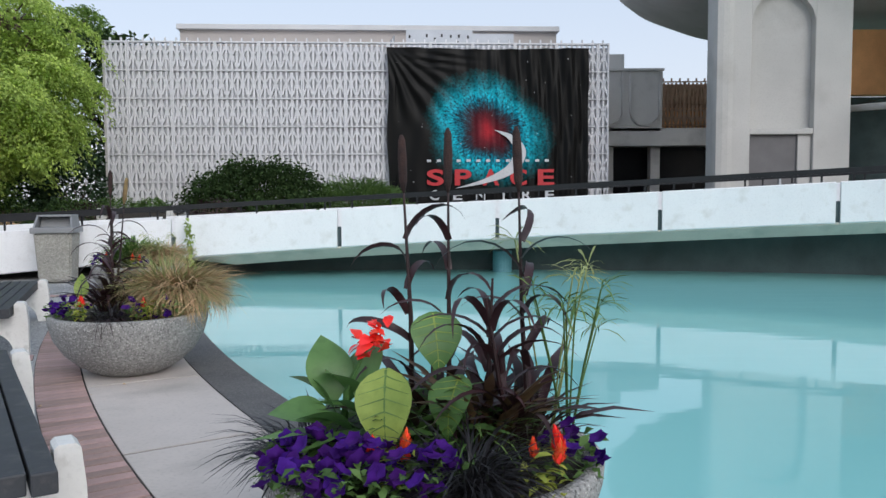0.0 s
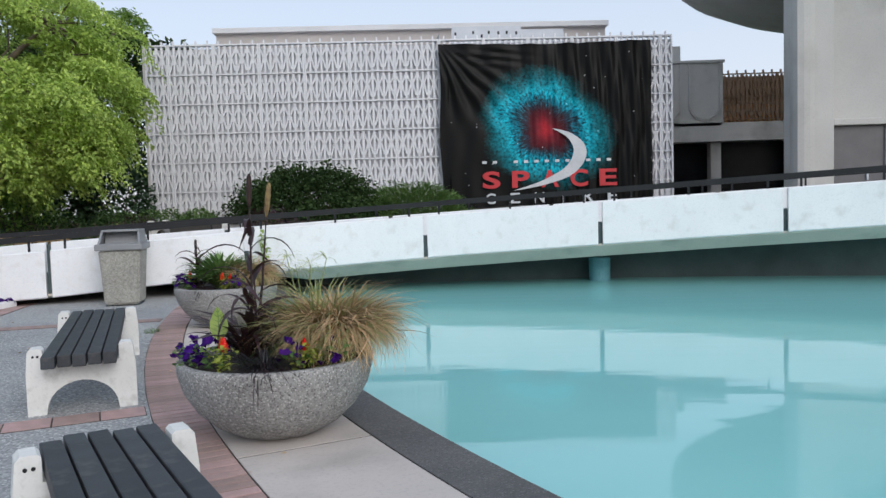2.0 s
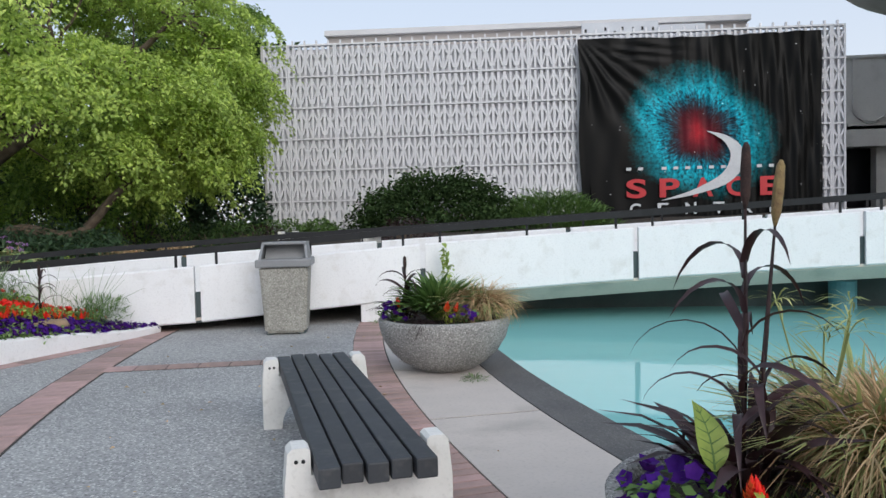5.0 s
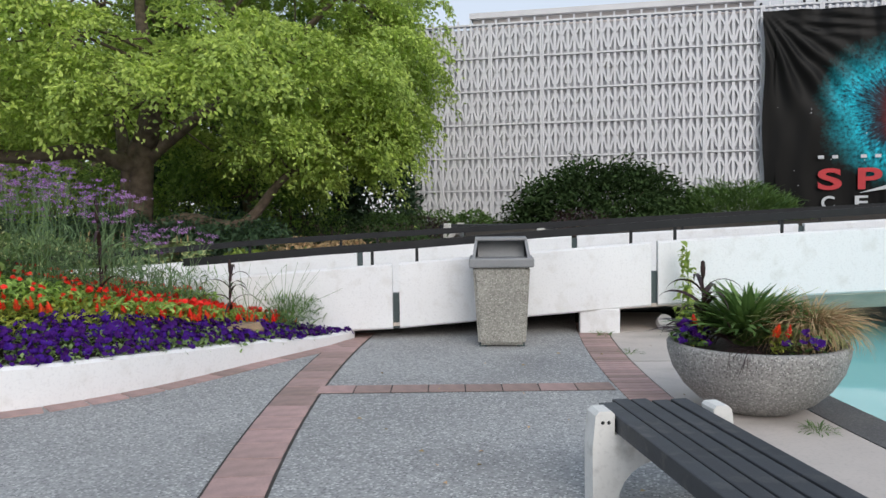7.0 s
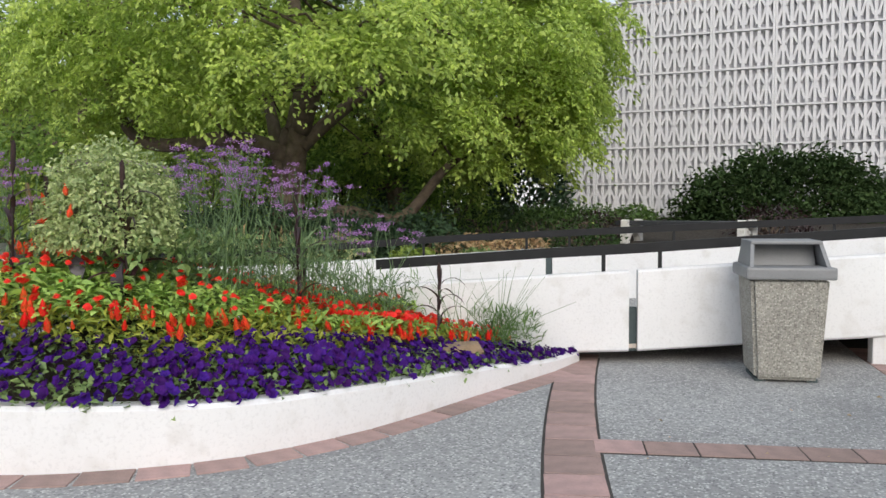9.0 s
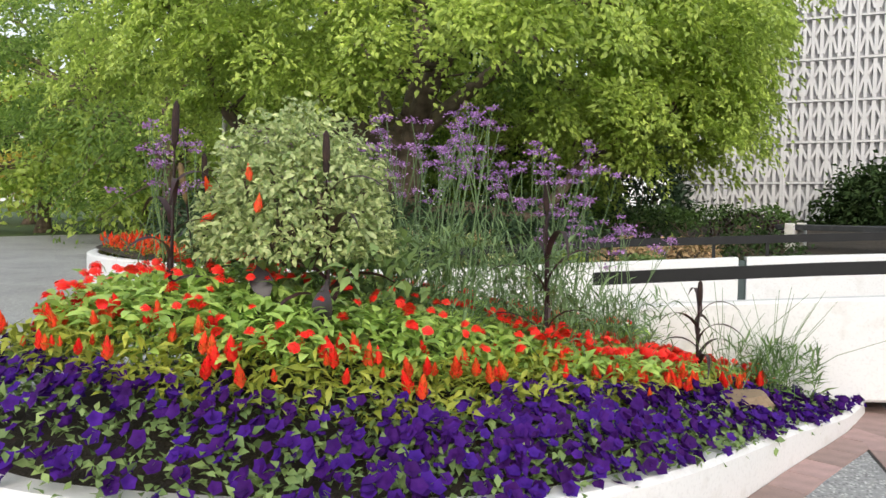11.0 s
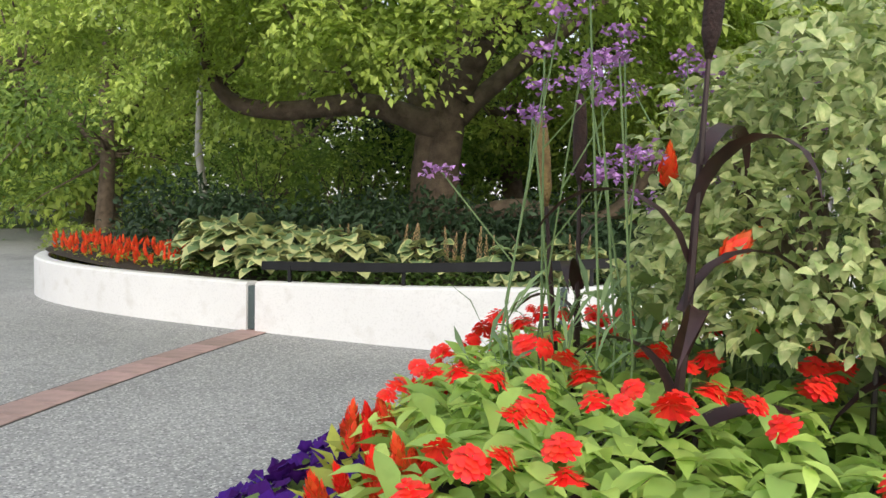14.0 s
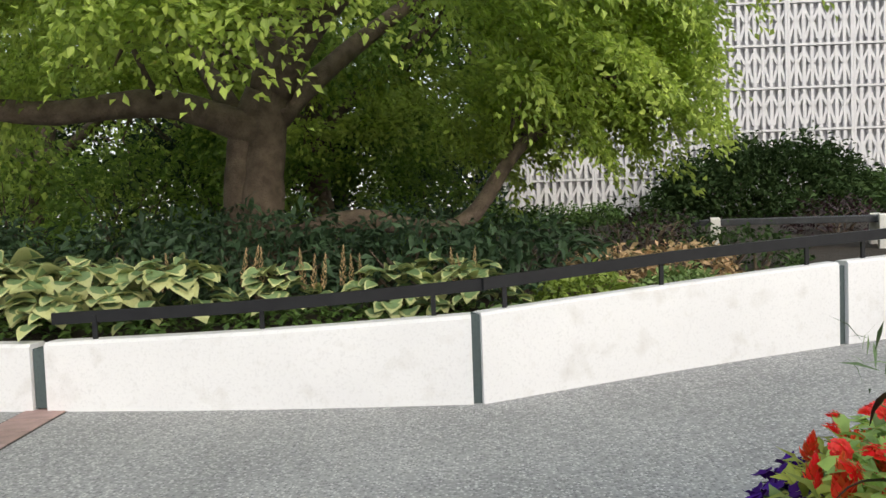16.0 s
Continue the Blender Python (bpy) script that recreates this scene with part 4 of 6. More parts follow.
def tree(name, base, limbs, crown_c, crown_r, count, per, mat, label, leaf=(0.13, 0.075), low=None, bark=BARK, size=(0.5, 0.95), inner=0.7, extra=None):
    t = thing(name, pose(0, 0, 0), label, "tree")
    bm = bmesh.new()
    for pts, r0, r1 in limbs:
        k = len(pts)
        pts2 = smoothed([tuple(p) for p in pts], 5)
        rr = [(r0 + (r1 - r0) * i / (len(pts2) - 1)) * (1 + 0.12 * noise.noise((i * 0.7, r0 * 9, 0))) for i in range(len(pts2))]
        if pts[0][2] < 1.2:
            rr[0] *= 1.35
        tube(bm, pts2, rr, 12 if r0 > 0.15 else 7)
    ends = [Vector(p) for pts, _, _ in limbs for p in pts[1:]]
    cc = np.array(crown_c)
    rad = np.array(crown_r)
    # boughs spread over the shell, each one a shelf of small pads
    C, tries = [], 0
    gap = 0.30 * (rad[0] * rad[1] * rad[2]) ** (1 / 3)
    while len(C) < count // 7:
        v = RNG.normal(0, 1, 3)
        v /= np.linalg.norm(v)
        p = cc + v * rad * (inner + (1 - inner) * RNG.uniform() ** 0.6) * (1 + 0.16 * noise.noise(Vector(v * 2.2)))
        tries += 1
        if p[2] < (low(p[0], p[1]) if low else base[2] + 1.0) or (tries < 4000 and any(np.linalg.norm(p - q) < gap for q in C)):
            continue
        C.append(p)
    C = np.repeat(np.array(C), 7, axis=0)
    q, w = np.sqrt(rand(len(C))), rand(len(C), 0, 6.28)
    shelf = 0.17 * rad[0] * rand(len(C), 0.8, 1.25)
    C = C + np.column_stack([shelf * q * np.cos(w), shelf * q * np.sin(w), shelf * (0.40 * (1 - q * q) - 0.15 + RNG.normal(0, 0.10, len(C)))])
    count = len(C)
    if extra is not None:
        C = np.concatenate([C, extra])
    for p in C[:count:max(1, count // 70)]:
        e = min(ends, key=lambda q: (q - Vector(p)).length)
        tube(bm, wiggle(e, Vector(p), 4, 0.12), [0.045, 0.035, 0.025, 0.018, 0.008], 5)
    part("trunk", bm, bark, t, "gnarled brown trunk and limbs", smooth=True)
    R = rand(len(C), *size)
    leafy("crown", [pads(C, cc - np.array([0, 0, 0.35 * rad[2]]), R, per, diamond(*leaf))], mat, t, "leafy crown in layered sprays")
    return t


TX, TY = -15.2, 18.7
skirt = np.column_stack([rand(115, TX - 4.6, TX + 4.4), TY - 0.6 - 3.0 * rand(115), rand(115, 3.25, 4.9)])
lobe = np.column_stack([rand(95, TX + 2.6, TX + 5.5), rand(95, TY - 0.3, TY + 2.4), rand(95, 2.1, 4.4)])
lobe = np.concatenate([lobe, np.column_stack([rand(75, TX + 3.7, TX + 5.7), rand(75, 19.8, 22.2), rand(75, 2.9, 5.6)])])
tree("maple_tree", (TX, TY, 0.4), [
    ([(TX, TY, 0.4), (TX + 0.05, TY, 1.3), (TX + 0.15, TY, 2.3), (TX + 0.3, TY, 3.0)], 0.29, 0.2),
    ([(TX - 0.22, TY + 0.05, 0.4), (TX - 0.2, TY + 0.05, 1.5), (TX - 0.1, TY, 2.4), (TX + 0.1, TY, 2.9)], 0.24, 0.17),
    ([(TX + 0.1, TY, 2.4), (TX - 0.9, TY - 0.4, 2.75), (TX - 2.2, TY - 0.8, 2.65), (TX - 3.0, TY - 1.0, 3.0), (TX - 3.3, TY - 1.4, 4.6)], 0.2, 0.07),
    ([(TX + 0.3, TY, 2.9), (TX + 0.9, TY - 0.4, 3.6), (TX + 1.9, TY - 1.0, 4.2), (TX + 3.0, TY - 1.4, 4.6)], 0.2, 0.06),
    ([(TX + 0.2, TY, 2.9), (TX + 0.1, TY + 0.5, 4.2), (TX - 0.5, TY + 1.0, 6.0), (TX - 0.3, TY + 1.2, 8.0)], 0.22, 0.06),
    ([(TX + 0.2, TY, 1.1), (TX + 1.2, TY - 0.1, 1.35), (TX + 2.4, TY, 1.25), (TX + 3.2, TY + 0.4, 2.2), (TX + 4.4, TY + 0.8, 2.9)], 0.16, 0.05),
    ([(TX + 0.3, TY, 2.6), (TX + 1.0, TY + 0.6, 3.4), (TX + 2.6, TY + 1.4, 4.8), (TX + 4.0, TY + 1.5, 6.0)], 0.16, 0.05),
    ([(TX - 0.2, TY, 2.6), (TX - 1.4, TY + 1.0, 4.2), (TX - 3.0, TY + 1.4, 5.8)], 0.15, 0.05),
], (TX + 0.3, TY + 0.8, 4.9), (5.4, 4.5, 3.7), 483, 205, LEAF, "broad spreading tree with layered yellow-green leaves", leaf=(0.10, 0.056), size=(0.38, 0.62), inner=0.74, extra=np.concatenate([skirt, lobe]),
    low=lambda x, y: (3.35 if -2.4 < x - TX < 3.2 and y < TY + 1 else 2.5) + 0.25 * math.sin(x * 1.7))
tree("garden_tree", (-15.6, 24.4, 0.6), [
    ([(-15.3, 24.0, 0.6), (-15.55, 24.0, 1.6), (-15.7, 24.2, 3.0), (-15.5, 24.4, 5.0), (-15.2, 24.6, 7.5)], 0.27, 0.08),
    ([(-15.7, 24.2, 2.8), (-14.4, 24.6, 4.2), (-12.9, 24.9, 5.4)], 0.14, 0.05),
    ([(-15.7, 24.2, 3.0), (-17.2, 24.6, 4.2), (-18.6, 24.9, 5.6)], 0.14, 0.05),
], (-15.3, 24.6, 5.9), (3.6, 3.4, 4.9), 330, 170, LEAFM, "tall green tree beside the museum wall", leaf=(0.12, 0.066), size=(0.4, 0.7), low=lambda x, y: 2.0)
tree("backdrop_tree", (-22, 26, 0.4), [
    ([(-22, 26, 0.3), (-22.1, 26, 2.5), (-21.8, 26.3, 5), (-22, 26.5, 8)], 0.3, 0.08),
    ([(-22, 26, 2.4), (-23.8, 26.2, 4), (-25.4, 26.4, 5.5)], 0.14, 0.04),
    ([(-22, 26, 2.6), (-20.2, 26.2, 4.2), (-18.6, 26.4, 5.5)], 0.14, 0.04),
], (-22.2, 26.5, 6.0), (5.5, 4.2, 5.2), 230, 80, LEAF, "broad green garden tree behind the lawn", leaf=(0.17, 0.1), low=lambda x, y: 1.9, size=(0.7, 1.2))
tree("willow_tree", (-27.5, 25, 0.2), [
    ([(-27.5, 25, 0.0), (-27.3, 25, 2.5), (-27.6, 25.2, 5), (-27.2, 25.4, 7)], 0.25, 0.07),
    ([(-27.4, 25, 2.4), (-29.2, 25.1, 4), (-30.8, 25.4, 5)], 0.12, 0.04),
], (-28.8, 25.6, 6.0), (6.6, 4.6, 5.2), 340, 75, LEAFM, "hanging green tree beside the path", leaf=(0.19, 0.08), low=lambda x, y: 1.4 + 0.6 * math.sin(x * 2.1), size=(0.6, 1.1))
# LEAFY trees get their sunlit look from the golden leaf colour
for i, (x, y, h, mat, lab) in enumerate(((-31, 29, 10, LEAF, "green park tree beside the lawn"), (-39, 29, 10, LEAF, "green park tree beside the lawn"), (-36, 33, 8, LEAF, "green park tree beside the lawn"), (-43, 38, 9, LEAF, "green park tree beside the lawn"), (-50, 36, 9, LEAFY, "park tree with low evening sun put in its golden leaf colour"), (-62, 40, 11, LEAFD, "dark green tree beyond the lawn"), (-33, 40, 9, LEAFD, "dark green tree beyond the lawn"), (-45, 43, 10, LEAFY, "park tree with low evening sun put in its golden leaf colour"), (-24, 38, 10, LEAFD, "dark green tree beyond the lawn"), (-17, 33, 9.5, LEAFD, "dark green tree behind the museum wall"), (-38, 52, 12, LEAFD, "dark green tree beyond the lawn"), (-56, 46, 11, LEAFY, "park tree with low evening sun put in its golden leaf colour"))):
    tree("park_tree", (x, y, 0), [([(x, y, 0), (x + 0.2, y, h * 0.3), (x, y, h * 0.8)], 0.32, 0.08), ([(x, y, h * 0.3), (x + 2, y, h * 0.55)], 0.12, 0.04)],
         (x, y, h * 0.55), (4.8, 4, h * 0.5), 130, 60, mat, lab, leaf=(0.3, 0.18), low=lambda a, b: 1.2, size=(0.9, 1.6), inner=0.55)
birch = thing("birch_tree", pose(0, 0, 0), "slim leaning birch trunk with white bark", "tree")
part("trunk", tube(bmesh.new(), [(-19.6, 19.4, 0.4), (-19.72, 19.4, 1.2), (-19.95, 19.5, 2.2), (-20.0, 19.6, 3.6), (-19.9, 19.6, 5.0)], [0.085, 0.075, 0.065, 0.05, 0.03], 10), BIRCH, birch, smooth=True)
leafy("crown", [pads(np.array([(-19.9, 19.7, 3.6), (-19.5, 19.9, 4.2), (-20.5, 19.6, 4.4), (-20.0, 20.0, 5.0), (-19.4, 19.4, 5.2)]), (-19.95, 19.65, 3.0), rand(5, 0.6, 0.9), 160, diamond(0.11, 0.06))], LEAF, birch)


# ---- shrubs ----
def shrub(name, c, r, n, leaf, mat, label, upright=0.0, kind="", category="shrub"):
    """A dome of leaves on woody stems, with an uneven outline."""
    t = thing(name, pose(*c), label, category, kind=kind)
    P = []
    v = RNG.normal(0, 1, (n, 3))
    v[:, 2] = np.abs(v[:, 2])
    v /= np.linalg.norm(v, axis=1)[:, None]
    bumps = np.array([1 + 0.22 * noise.noise(Vector(q * 3.1) + Vector((c[0], c[1], 0))) + 0.1 * noise.noise(Vector(q * 8)) for q in v])
    f = (0.6 + 0.4 * rand(n) ** 0.5) * bumps * (1 + 0.15 * rand(n) ** 6)
    P = v * f[:, None] * np.array(r)
    yaw = np.arctan2(v[:, 1], v[:, 0]) - np.pi / 2 + RNG.normal(0, 0.8, n)
    pitch = upright * rand(n, 0.5, 1.2) + (1 - upright) * RNG.normal(0.1, 0.6, n)
    leafy("foliage", [scattered(leaf, P, yaw, pitch, RNG.normal(0, 0.6, n), rand(n, 0.6, 1.3))], mat, t)
    for k in range(9):
        a = 2 * math.pi * k / 9
        part("stem", tube(bmesh.new(), wiggle((0.06 * math.cos(a), 0.06 * math.sin(a), -0.05), (0.6 * r[0] * math.cos(a), 0.6 * r[1] * math.sin(a), 0.6 * r[2]), 3, 0.05), [0.025, 0.02, 0.015, 0.008], 5), BARK, t)
    return t


shrub("laurel_shrub", (-6.4, 26.9, 0.75), (2.55, 1.4, 1.95), 15000, diamond(0.14, 0.075), LEAFD, "rounded dark green shrub against the lattice wall")
for x, y, h in ((-13.4, 28.4, 2.6), (-15.4, 28.6, 3.2), (-17.6, 28.2, 3.4), (-19.8, 27.6, 3.2)):
    shrub("hedge_shrub", (x, y, 0.8), (1.5, 1.0, h), 2600, diamond(0.2, 0.11), CONIFER, "tall dark hedge shrub behind the garden trees")
for x, y, r, h in ((-18.6, 22.4, 1.3, 2.0), (-21.2, 23.4, 1.4, 2.3), (-16.6, 22.6, 1.2, 1.7), (-24.0, 24.4, 1.5, 2.4), (-13.6, 22.6, 1.2, 1.6)):
    shrub("broad_shrub", (x, y, garden_z(x, y) if x > -21.4 else 0.0), (r, 0.9, h), 2600, blade(0.15, 0.06, 0.5, segs=2), LEAFM, "broad light green shrub under the garden trees")
shrub("grassy_shrub", (-2.9, 27.0, 0.8), (1.7, 1.0, 1.15), 6000, blade(0.35, 0.03, 0.3, segs=2), FERN, "low grassy green shrub beside the banner", 0.8)
for x, y, r in ((-11.2, 26.6, 1.0), (-10.0, 26.8, 0.7), (-12.2, 25.6, 0.9)):
    shrub("creeping_shrub", (x, y, 0.7), (r, 0.7, 0.75), 1500, diamond(0.1, 0.06), FERN, "small loose green shrub at the wall foot")

# ---- the flower bed ----
BED = [(-8.28, 13.22, 0.11), (-8.40, 12.65, 0.12), (-8.66, 11.8, 0.20), (-9.02, 10.6, 0.29), (-9.42, 9.86, 0.32), (-9.85, 9.42, 0.35), (-10.45, 9.05, 0.38), (-11.15, 8.82, 0.40), (-11.8, 8.95, 0.40),
       (-12.32, 9.38, 0.40), (-12.6, 9.98, 0.40), (-12.6, 10.6, 0.40), (-12.4, 11.2, 0.38), (-12.08, 11.65, 0.36), (-11.55, 12.3, 0.33), (-10.75, 12.85, 0.3)]
RIM = smoothed(BED, 6)
flower_bed = thing("flower_bed_wall", pose(0, 0, 0), "low white painted concrete wall round a raised flower bed", "planter wall", kind="structure")
low_wall(RIM, 0.16, flower_bed, "rim")
RIMXY = np.array([(x, y) for x, y, _ in RIM])
RIMH = np.array([h for _, _, h in RIM])
LOOP = np.concatenate([RIMXY, np.array([arc(RN - 0.05 + swing(p), p)[:2] for p in np.linspace(-22, -17.6, 8)])])


def rim_distance(P):
    d = np.hypot(P[:, None, 0] - RIMXY[None, :, 0], P[:, None, 1] - RIMXY[None, :, 1])
    k = d.argmin(1)
    return d.min(1), RIMH[k]


def inside(P):
    x, y = P[:, 0], P[:, 1]
    r = np.zeros(len(P), bool)
    for (x0, y0), (x1, y1) in zip(LOOP, np.roll(LOOP, -1, 0)):
        r ^= ((y0 > y) != (y1 > y)) & (x < (x1 - x0) * (y - y0) / (y1 - y0 + 1e-9) + x0)
    return r


def bed_points(n, d0, d1, test=None):
    """Random places in the bed, at that distance from its rim: x, y, distance, rim height, scale of growth."""
    got = []
    while sum(len(g) for g in got) < n:
        P = np.stack([rand(6000, -12.65, -8.2), rand(6000, 8.8, 13.8)], -1)
        P = P[inside(P)]
        d, h = rim_distance(P)
        side = np.clip((-11.6 - P[:, 0]) / 0.5, 0, 1) * (P[:, 1] > 9.3)
        d = d / (1 - 0.46 * np.clip((-9.6 - P[:, 0]) / 0.9, 0, 1) * (1 - side) + 0.3 * side)
        h = h + 0.13 * np.clip((-10.0 - P[:, 0]) / 1.0, 0, 1) * np.clip(d / 0.25, 0.15, 1)
        ok = (d > d0) & (d < d1)
        if test is not None:
            ok &= test(P[:, 0], P[:, 1])
        grow = np.clip((13.9 - P[:, 1]) / 3.4, 0.3, 1.0)
        got.append(np.column_stack([P, d, h, grow])[ok])
    return np.concatenate(got)[:n]


mid = (-10.35, 11.0, 0.55)
rows = [[(x, y, h - 0.05), (x + (mid[0] - x) * 0.12, y + (mid[1] - y) * 0.12, h + 0.0), (x + (mid[0] - x) * 0.5, y + (mid[1] - y) * 0.5, h + 0.15), mid] for x, y, h in [(a, b, h) for (a, b), h in zip(LOOP, list(RIMH) + [0.25, 0.22, 0.2, 0.18, 0.16, 0.14, 0.12, 0.1])] + [RIM[0]]]
tagged(part("bed_soil", strip(rows), SOIL, smooth=True), "dark soil of the raised flower bed", "soil", kind="structure")


def petunia():
    P, F = [(0, 0, -0.022)], []
    for k in range(10):
        a = 2 * math.pi * k / 10
        r = 0.036 if k % 2 else 0.028
        P += [(0.012 * math.cos(a), 0.012 * math.sin(a), -0.004), (r * math.cos(a), r * math.sin(a), 0.004 if k % 2 else 0.0)]
    for k in range(10):
        j = (k + 1) % 10
        F += [(0, 1 + 2 * k, 1 + 2 * j), (1 + 2 * k, 2 + 2 * k, 2 + 2 * j, 1 + 2 * j)]
    return np.array(P, float), F


def zinnia():
    """A domed double flower: five rings of uneven overlapping petals."""
    g = np.random.default_rng(11)
    P, F = [], []
    for n, r0, r1, z0, z1 in ((13, 0.008, 0.040, 0.012, -0.006), (12, 0.007, 0.037, 0.016, 0.003), (10, 0.005, 0.031, 0.020, 0.012), (8, 0.003, 0.024, 0.024, 0.019), (6, 0.001, 0.015, 0.027, 0.026)):
        for k in range(n):
            a, w = 2 * math.pi * (k + 0.37 * n + g.normal(0, 0.12)) / n, math.pi / n * g.uniform(0.95, 1.2)
            b = len(P)
            lift, reach = g.normal(0, 0.0028), g.uniform(0.84, 1.1)
            P += [(r0 * math.cos(a), r0 * math.sin(a), z0 + lift)]
            for f, e in ((0.8, -1), (0.97, -0.5), (1.0, 0.5), (0.8, 1)):
                P.append((f * reach * r1 * math.cos(a + e * w), f * reach * r1 * math.sin(a + e * w), z0 + lift + (z1 - z0) * f + (0.002 if abs(e) < 1 else 0)))
            F.append((b, b + 1, b + 2, b + 3, b + 4))
    return np.array(P, float), F


def plume(h, r, seed=1):
    """A feathery cone, made of small upward tufts."""
    g = np.random.default_rng(seed)
    P, F = [], []
    for k in range(46):
        t = (k + 0.5) / 46
        a = k * 2.4
        rr = r * (1 - t) ** 0.7 * (0.55 + 0.45 * min(1, t * 5)) * g.uniform(0.8, 1.2)
        x, y, z = rr * math.cos(a), rr * math.sin(a), h * t
        b = len(P)
        w = 0.006 + 0.006 * (1 - t)
        P += [(x * 0.3, y * 0.3, z - 0.01), (x - w * math.sin(a), y + w * math.cos(a), z + 0.006), (x * 1.2, y * 1.2, z + 0.026), (x + w * math.sin(a), y - w * math.cos(a), z + 0.006)]
        F.append((b, b + 1, b + 2, b + 3))
    return np.array(P, float), F


def stuff(name, chunks, mat, label, category, parent=None):
    return tagged(leafy(name, chunks, mat, parent), label, category, kind="stuff")


def up(n, s=0.35):
    return RNG.normal(0, s, n), RNG.normal(0, s, n)


def sleeved(q, lift0, lift1, top):
    """Heights under a rounded mound whose surface rises from the rim inwards."""
    d, h, g = q[:, 2], q[:, 3], q[:, 4]
    return h + (lift0 + (top - lift0) * np.clip((d - 0.05) / 0.75, 0, 1) ** 0.7) * g + lift1


# petunias along the rim
q = bed_points(2600, 0.02, 0.62)
a, b = up(len(q), 0.5)
z = sleeved(q, 0.03, 0, 0.36) + RNG.normal(0, 0.018, len(q))
outward = np.arctan2(q[:, 1] - 10.8, q[:, 0] + 10.4)
tmp = scattered(petunia(), np.column_stack([q[:, :2], z]), outward - np.pi / 2, 0.6 * a - 0.6, b, rand(len(q), 0.66, 1.12))
stuff("petunias", [tmp], PURPLE, "dense deep violet petunias along the bed's rim", "flowers")
q = bed_points(8000, 0.06, 0.68)
z = sleeved(q, 0.02, 0, 0.34) - 0.01 - 0.09 * rand(len(q)) ** 1.5
a, b = up(len(q), 0.6)
stuff("petunia_leaves", [scattered(blade(0.06, 0.032, 0.4, segs=2), np.column_stack([q[:, :2], z]), rand(len(q), 0, 6.28), 0.2 + a, b, rand(len(q), 0.7, 1.3))], PLEAF, "soft green petunia leaves between the flowers", "leaves")
# celosia plumes
q = np.concatenate([bed_points(320, 0.50, 1.15), bed_points(130, 0.42, 1.2, lambda x, y: (y > 10.9) & (x > -10.6))])
z = sleeved(q, 0.05, 0.0, 0.38) + 0.015
ch = []
for k in range(3):
    qq = q[k::3]
    zz = z[k::3]
    a, b = up(len(qq), 0.15)
    ch.append(scattered(plume(0.10, 0.032, k), np.column_stack([qq[:, :2], zz - 0.02 + 0.05 * rand(len(qq))]), rand(len(qq), 0, 6.28), a, b, rand(len(qq), 0.35, 0.9)))
stuff("celosia_plumes", ch[:2], ORANGE, "feathery orange celosia plumes among the flowers", "flowers")
stuff("celosia_plumes", ch[2:], RED, "feathery red celosia plumes among the flowers", "flowers")
q = bed_points(5600, 0.46, 1.0)
z = sleeved(q, 0.05, 0, 0.38) + 0.03 - 0.12 * rand(len(q))
a, b = up(len(q), 0.4)
stuff("celosia_leaves", [scattered(blade(0.085, 0.024, 0.5, segs=2), np.column_stack([q[:, :2], z]), rand(len(q), 0, 6.28), 0.5 + a, b, rand(len(q), 0.7, 1.4))], CLEAF, "yellow-green celosia leaves under the plumes", "leaves")
# zinnias
q = np.concatenate([bed_points(8800, 0.78, 2.3), bed_points(3000, 0.55, 1.3, lambda x, y: (y > 10.8) & (x > -10.6))])
z = q[:, 3] + (0.40 + 0.13 * np.clip((q[:, 2] - 0.7) / 0.5, 0, 1)) * q[:, 4] ** 0.75 - 0.20 * rand(len(q)) ** 1.8
a, b = up(len(q), 0.35)
stuff("zinnia_leaves", [scattered(blade(0.10, 0.033, 0.5, segs=4, belly=0.34), np.column_stack([q[:, :2], z]), rand(len(q), 0, 6.28), 0.35 + a, b, rand(len(q), 0.7, 1.3))], ZLEAF, "bright green pointed zinnia leaves", "leaves")
q = np.concatenate([bed_points(250, 0.80, 2.25), bed_points(100, 0.60, 1.1), bed_points(120, 0.55, 1.3, lambda x, y: (y > 10.8) & (x > -10.6))])
z = q[:, 3] + (0.43 + 0.14 * np.clip((q[:, 2] - 0.7) / 0.5, 0, 1)) * q[:, 4] ** 0.75 + 0.02 + 0.03 * rand(len(q))
a, b = up(len(q), 0.3)
near = np.argsort(q[:, 1])[:290]
rest = np.setdiff1d(np.arange(len(q)), near)
turn_, size_ = rand(len(q), 0, 6.28), rand(len(q), 0.5, 0.9)
stuff("zinnias", [scattered(zinnia(), np.column_stack([q[:, :2], z])[rest], turn_[rest], a[rest] - 0.3, b[rest], size_[rest])], RED, "round red zinnia heads over green leaves", "flowers")
zinnia_bed = thing("zinnia_planting", pose(0, 0, 0), "massed round red zinnias over bright green leaves", "flowers")
HEAD = leafy("flower_head", [zinnia()], RED, zinnia_bed).data
for k, i in enumerate(near):
    ob = zinnia_bed.children[0] if k == 0 else link("flower_head", HEAD, RED, zinnia_bed)
    ob.matrix_world = pose(q[i, 0], q[i, 1], z[i], math.degrees(a[i]) - 17, math.degrees(b[i]), math.degrees(turn_[i])) @ Matrix.Scale(size_[i], 4)


